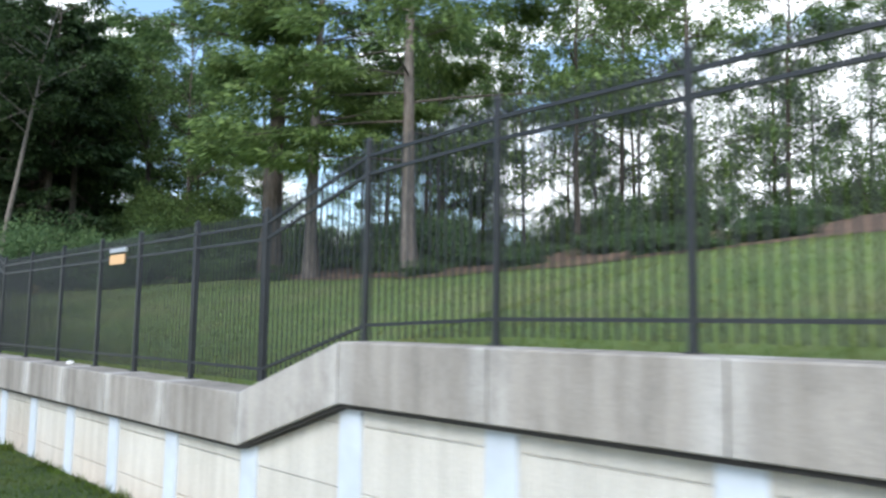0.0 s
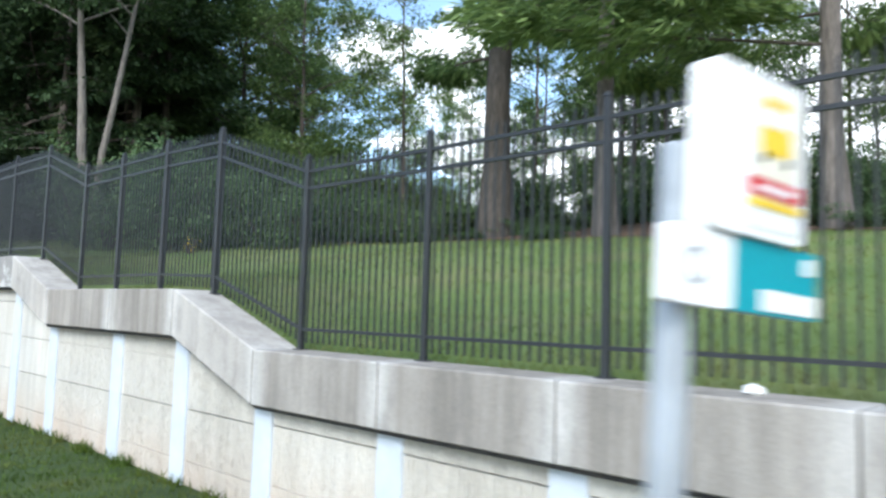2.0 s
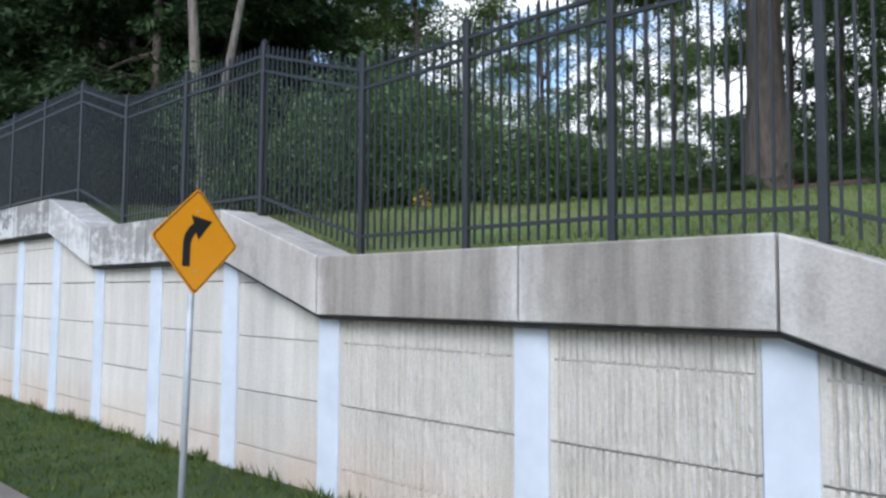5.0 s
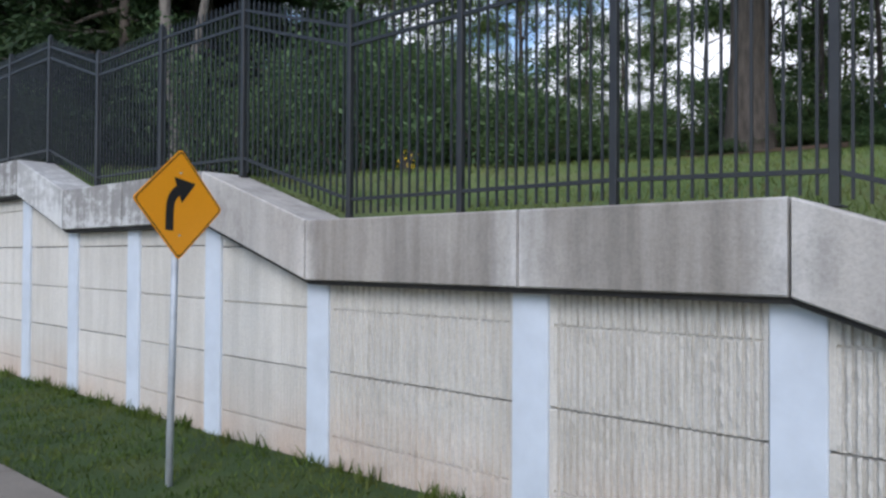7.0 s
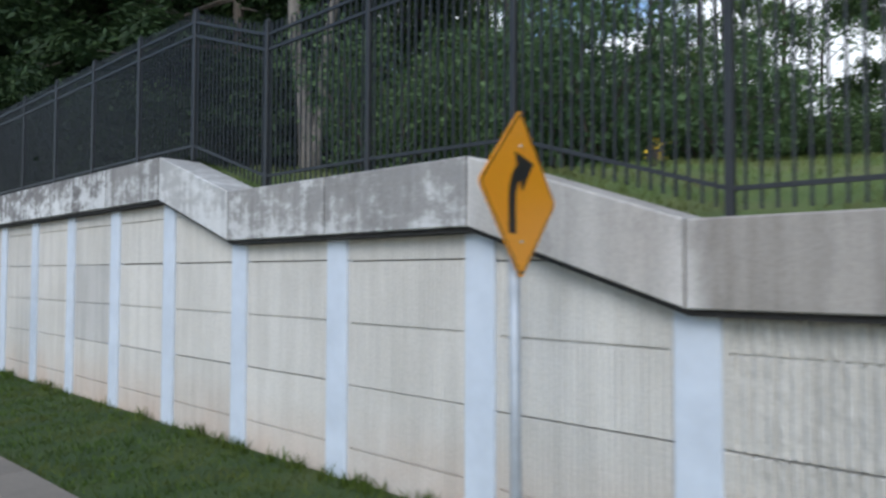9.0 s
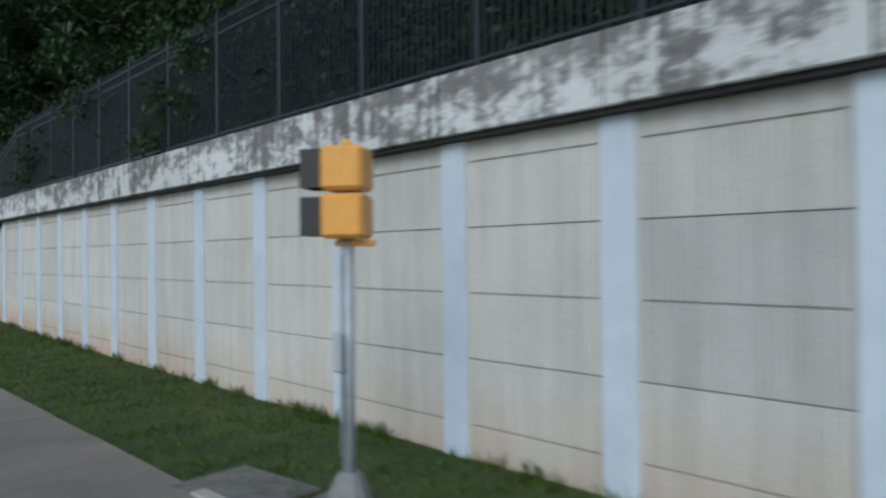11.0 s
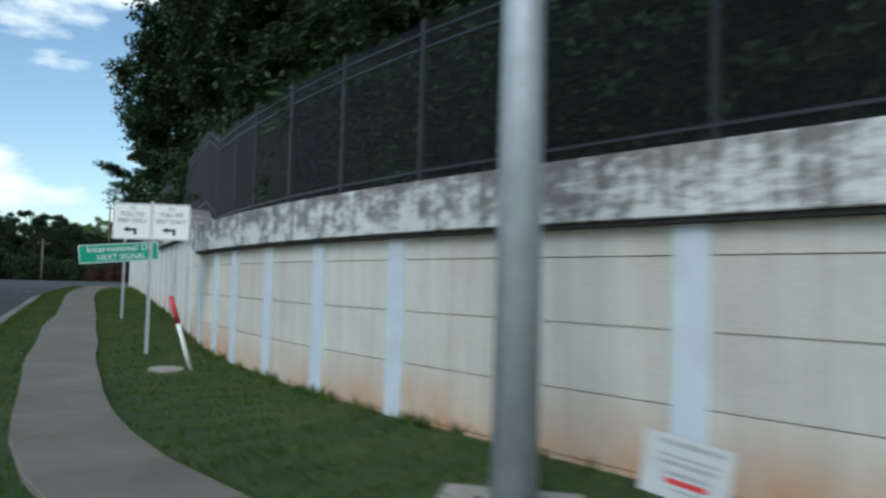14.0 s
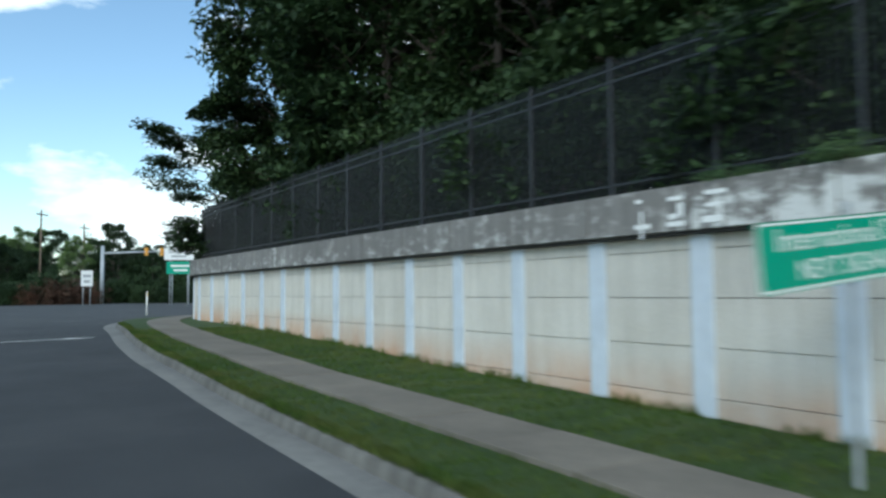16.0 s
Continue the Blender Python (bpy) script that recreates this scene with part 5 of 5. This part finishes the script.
# shrubs
s_a = build_shrub("shrub", "big loose green shrub behind the fence", 41, 2.7, 2.8, M_SHRUB, 6500, 0.13)
stand(s_a, 9.0, 30.5, hz(9, 30.5) - 0.1, 0)
tagged(s_a, group="shrubs behind the fence")
for x, y, k, kz in ((8.4, 33.6, 0.9, 0.95), (11.0, 29.0, 0.85, 0.75), (11.4, 32.3, 1.0, 0.9), (13.2, 30.4, 0.9, 0.7), (11.6, 35.8, 1.0, 0.95), (13.8, 34, 1.0, 0.8),
                    (9.0, 41.6, 0.9, 0.9), (15.2, 28.6, 0.8, 0.5)):
    again(s_a, x, y, hz(x, y) - 0.1, rt.uniform(0, 360), k, kz)
s_b = build_shrub("shrub", "low rounded dark green bush at the edge of the mulch", 42, 1.5, 2.2, M_SHRUB, 6000, 0.12)
stand(s_b, 17.5, 20, hz(17.5, 20) - 0.05, 0)
tagged(s_b, group="bushes under the pines")
for i in range(36):
    x, y = rt.uniform(17.0, 25), rt.uniform(-14, 38)
    if (x < 19 and rt.random() < 0.5) or (x < 22 and y < 9):
        continue
    again(s_b, x, y, hz(x, y) - 0.05, rt.uniform(0, 360), rt.uniform(0.6, 1.4), rt.uniform(0.6, 1.3))
for i in range(72):
    x, y = (rt.uniform(14.6, 19.5), rt.uniform(23.2, 36)) if i < 34 else (rt.uniform(15.2, 21), rt.uniform(6, 24))
    again(s_b, x, y, hz(x, y) - 0.05, rt.uniform(0, 360), rt.uniform(0.5, 0.8), rt.uniform(0.16, 0.42))
s_e = build_shrub("understory_bush", "loose light green understory bush at the wood edge", 45, 3.4, 3.4, M_LEAF, 6500, 0.15)
stand(s_e, 24, 12, hz(24, 12) - 0.1, 0)
tagged(s_e, group="understory at the wood edge")
for i in range(64):
    x, y = rt.uniform(22, 36), rt.uniform(-20, 60)
    again(s_e, x, y, hz(x, y) - 0.1, rt.uniform(0, 360), rt.uniform(0.7, 1.15), rt.uniform(0.4, 0.85))
for i in range(22):
    x, y = rt.uniform(16, 30), rt.uniform(37, 58)
    again(s_e, x, y, hz(x, y) - 0.1, rt.uniform(0, 360), rt.uniform(0.9, 1.3), rt.uniform(0.8, 1.3))
ru = random.Random(19)
for i in range(16):
    x, y = ru.uniform(36, 52), ru.uniform(-26, 50)
    again(s_e, x, y, hz(x, y) - 0.1, ru.uniform(0, 360), ru.uniform(1.0, 1.5), ru.uniform(1.0, 1.7))
s_c = build_shrub("flowering_weed", "small weed with yellow flowers behind the fence", 43, 0.45, 0.3, M_PLASTIC_YEL, 160, 0.05)
stand(s_c, 8.6, 28.8, hz(8.6, 28.8), 0)


# their dark leaf colour carries the shade behind the fence
s_d = build_shrub("shrub", "dense evergreen shrub against the fence, its leaves darkened for shade", 44, 2.7, 2.6, M_DARKLEAF, 9000, 0.15)
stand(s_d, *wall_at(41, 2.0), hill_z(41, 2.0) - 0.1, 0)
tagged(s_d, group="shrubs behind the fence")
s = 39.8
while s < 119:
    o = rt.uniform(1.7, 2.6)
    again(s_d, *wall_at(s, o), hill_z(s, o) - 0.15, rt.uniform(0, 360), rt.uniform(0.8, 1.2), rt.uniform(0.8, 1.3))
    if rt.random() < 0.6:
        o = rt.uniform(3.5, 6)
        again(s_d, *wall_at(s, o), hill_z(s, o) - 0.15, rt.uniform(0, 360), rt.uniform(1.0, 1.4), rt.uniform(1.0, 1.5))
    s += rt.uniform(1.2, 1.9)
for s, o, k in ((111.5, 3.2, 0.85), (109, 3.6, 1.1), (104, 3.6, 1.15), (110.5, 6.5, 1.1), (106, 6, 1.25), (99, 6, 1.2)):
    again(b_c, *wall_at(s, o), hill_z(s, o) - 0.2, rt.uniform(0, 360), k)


again(b_c, *wall_at(115.5, 1.9), hill_z(115, 1.9) - 0.2, 35, 1.0, 0.52)
s_f = build_shrub("vine", "light green vine creeping over the coping through the fence", 46, 0.5, 1.5, M_SHRUB, 2200, 0.07)
stand(s_f, *wall_at(87.2, 0.42), cope_t(87) - 0.02, 0, 0.8, 0.6)
tagged(s_f, group="vines on the coping")
for s, k in ((88.6, 0.8), (86.1, 0.7)):
    again(s_f, *wall_at(s, 0.42), cope_t(s) - 0.02, rt.uniform(0, 360), k, 0.6)
# far woods, poles and signs across the road
for i in range(95):
    a = radians(rt.uniform(4, 44))
    d = rt.uniform(120, 190)
    x, y = 0 + d * math.sin(a), 80 + d * math.cos(a)
    again(rt.choice([b_b, b_c, b_c, b_c, b_c]), x, y, 0.3, rt.uniform(0, 360), rt.uniform(0.65, 1.0))
for i in range(60):
    a = radians(rt.uniform(4, 44))
    d = rt.uniform(112, 130)
    again(s_d, d * math.sin(a), 80 + d * math.cos(a), 0.3, rt.uniform(0, 360), rt.uniform(1.0, 2.0))


rw = random.Random(23)
for i in range(55):
    a = radians(rw.uniform(3, 40))
    d = rw.uniform(118, 150)
    again(rw.choice([b_c, b_c, f_a]), d * math.sin(a), 82 + d * math.cos(a), 0.3, rw.uniform(0, 360), rw.uniform(0.55, 0.8), rw.uniform(0.5, 0.72))
s_g = build_shrub("russet_bush", "red-brown leafy bush at the far edge of the road", 47, 3.2, 3.6, M_RUSSET, 3000, 0.2)
stand(s_g, 38.4, 184, 0.4, 0, 1.1)
tagged(s_g, group="russet bushes across the road")
for x, y, k in ((40.6, 183.2, 1.2), (42.6, 182.4, 1.0), (36.2, 185.5, 0.9)):
    again(s_g, x, y, 0.4, rw.uniform(0, 360), k)


def utility_pole(x, y, h, rz):
    t = thing("utility_pole", pose(x, y, 0.3, 0, 0, rz), "tall wooden utility pole with a crossarm", "utility pole", "utility poles")
    part("shaft", tube_bm(0.16, 0.11, 0, h, 8), M_WOODPOLE, t)
    part("crossarm", box_bm(2.6, 0.11, 0.14, 0.01, (0, -0.14, h - 0.7)), M_WOODPOLE, t)
    for k in (-1.15, -0.45, 0.45, 1.15):
        part("insulator", tube_bm(0.05, 0.03, h - 0.63, h - 0.45, 6, (k, -0.14)), M_GALV, t)
    return t


utility_pole(42, 197, 14, 35)
utility_pole(51, 204, 13, 35)
utility_pole(30, 190, 7, 35)


def far_signal():
    t = thing("far_traffic_signal_mast", pose(45.4, 185, 0.5, 0, 0, 0), "grey mast arm with signals over the crossing road", "signal pole")
    part("shaft", tube_bm(0.3, 0.22, 0, 8.2, 10), M_GALV, t)
    bm = tube_bm(0.16, 0.09, 0, 10, 8)
    bmesh.ops.transform(bm, matrix=pose(0, 0, 7.2, 0, 0, -115) @ pose(0, 0, 0, -87), verts=bm.verts)
    part("arm", bm, M_GALV, t)
    for k in (5.5, 7.5, 9.5):
        part("signal_head", box_bm(0.4, 0.4, 1.1, 0.03, (k * math.sin(radians(115)), k * math.cos(radians(115)), 7.5)), M_SIGNAL, t)
    return t


def far_board(name, x, y, z0, w, h, zc, mats, rz, label):
    t = thing(name, pose(x, y, z0, 0, 0, rz), label, "road sign", "far signs")
    for k in (-w * 0.3, w * 0.3):
        part("post", tube_bm(0.06, 0.06, 0, zc + h / 2, 6, (k, 0.06)), M_GALV, t)
    part("board", plate_bm(rounded(w, h, 0.05, 2, 0, zc), 0.02), mats[0], t)
    part("letter_bar", plate_bm(rounded(w * 0.7, h * 0.16, 0.02, 1, 0, zc + h * 0.15), 0.01, -0.02), mats[1], t)
    part("letter_bar", plate_bm(rounded(w * 0.5, h * 0.16, 0.02, 1, 0, zc - h * 0.2), 0.01, -0.02), mats[1], t)
    return t


far_signal()
far_board("far_guide_sign", 44.2, 163, 0.5, 3.2, 1.4, 6.2, (M_WHITE, M_GREYINK), -32, "white guide board high on posts across the road")
far_board("far_guide_sign", 44.2, 162.6, 0.5, 3.0, 1.4, 4.6, (M_GREEN, M_WHITE), -32, "green guide board across the road")
far_board("far_notice_sign", 39.5, 176, 0.5, 1.3, 1.9, 3.6, (M_WHITE, M_GREYINK), -20, "white notice board across the road")


def delineator(x, y):
    t = thing("delineator_post", pose(x, y, ground_z(y) - 0.05), "thin pale plastic delineator post at the corner", "marker post")
    part("stake", tube_bm(0.045, 0.04, 0, 1.25, 8), M_WHITEPL, t)
    part("reflector", box_bm(0.06, 0.02, 0.16, 0.004, (0, -0.045, 1.1)), M_BUSYEL, t)
    return t


delineator(19.6, 122.5)
# lane arrow on the road
bm = bmesh.new()
for poly in ([(-0.08, 0), (0.08, 0), (0.08, 2.2), (-0.08, 2.2)], [(-0.3, 2.2), (0.3, 2.2), (0, 3.2)]):
    bm.faces.new([bm.verts.new((x, y, 0)) for x, y in poly])
arrow = part("road_marking", bm, M_MARKING, None)
arrow.matrix_basis = pose(7.4, 108, ground_z(108) - 0.212, 0, 0, -88)
tagged(arrow, "white painted arrow on the asphalt", "road marking")


# ---- grass blades ----
def blades(name, pts, r, h, mat, label):
    n = len(pts)
    a = r.uniform(0, 2 * math.pi, n)
    hh = h * r.uniform(0.5, 1.3, n)
    w = 0.006 + 0.05 * hh
    lean = r.normal(size=(n, 2)) * 0.45 * hh[:, None]
    u = np.stack([np.cos(a), np.sin(a), 0 * a], -1) * w[:, None]
    tip = pts + np.concatenate([lean, hh[:, None]], 1)
    verts = np.stack([pts - u, pts + u, tip], 1).reshape(-1, 3)
    me = bpy.data.meshes.new(name)
    me.vertices.add(3 * n)
    me.vertices.foreach_set("co", verts.astype(np.float32).ravel())
    me.loops.add(3 * n)
    me.loops.foreach_set("vertex_index", np.arange(3 * n, dtype=np.int32))
    me.polygons.add(n)
    me.polygons.foreach_set("loop_start", np.arange(0, 3 * n, 3, dtype=np.int32))
    me.materials.append(mat)
    me.update(calc_edges=True)
    me.validate()
    return tagged(new(name, me), label, "grass", kind="stuff")


rg = np.random.default_rng(5)


def inside_walk(x, y):
    d = np.hypot(WALK_R[:, 0] - x, WALK_R[:, 1] - y)
    i = int(d.argmin())
    v = (x - WALK_R[i, 0]) * wr[i, 0] + (y - WALK_R[i, 1]) * wr[i, 1]
    return -walk_w(y) - 0.01 < v < 0.01


def verge_points(n, s_lo, s_hi):
    out = []
    for s in rg.uniform(s_lo, s_hi, n):
        bx, by = wall_at(s, 0.17)
        i = int(np.hypot(KERB[:, 0] - bx, KERB[:, 1] - by).argmin())
        f = rg.uniform(-0.015, 1.0)
        kx, ky = KERB[i] + (KERB[i + 1] - KERB[i]) * rg.uniform(-0.7, 0.7)
        x, y = kx + (bx - kx) * f, ky + (by - ky) * f
        if not inside_walk(x, y):
            out.append((x, y, ground_z(y) - 0.055 * (1 - f)))
    return np.array(out)


blades("verge_grass", verge_points(150000, 10, 108), rg, 0.06, M_GRASS, "short mown green grass blades on the verge")
# grass hanging over the kerb
kr = side_of(KERB)
K_LO, K_HI = (int(np.abs(KERB[:, 1] - v).argmin()) for v in (66, 113))
ki = rg.uniform(0, 1, 14000)
kp = []
for q in ki:
    i = int(np.interp(q, [0, 1], [K_LO, K_HI]))
    p = KERB[i] + (KERB[i + 1] - KERB[i]) * rg.uniform(0, 1)
    n = kr[i]
    o = rg.uniform(-0.075, 0.16)
    kp.append((p[0] + n[0] * o, p[1] + n[1] * o, ground_z(p[1]) - 0.06))
blades("kerb_grass", np.array(kp), rg, 0.085, M_GRASS, "ragged grass that hangs over the kerb")
# tufts along the foot of the wall
foot_pts = []
for s in rg.uniform(10, 110, 330):
    x0, y0 = wall_at(s, 0.10 + rg.uniform(-0.08, 0.05))
    k = int(rg.integers(5, 26))
    foot_pts.append(np.stack([x0 + rg.normal(size=k) * 0.05, y0 + rg.normal(size=k) * 0.07, np.full(k, ground_z(y0) - 0.01)], -1))
blades("wall_foot_weeds", np.concatenate(foot_pts), rg, 0.16, M_GRASS, "longer weeds and grass tufts at the wall foot")
ls, lo = rg.uniform(-8, 46, 90000), 0.55 + 10.0 * rg.uniform(0, 1, 90000) ** 1.6
lawn = np.array([(*wall_at(a, b), hill_z(a, b) - 0.01) for a, b in zip(ls, lo)])
blades("lawn_grass", lawn, rg, 0.075, M_HILLGRASS, "mown yellow-green lawn grass behind the fence")
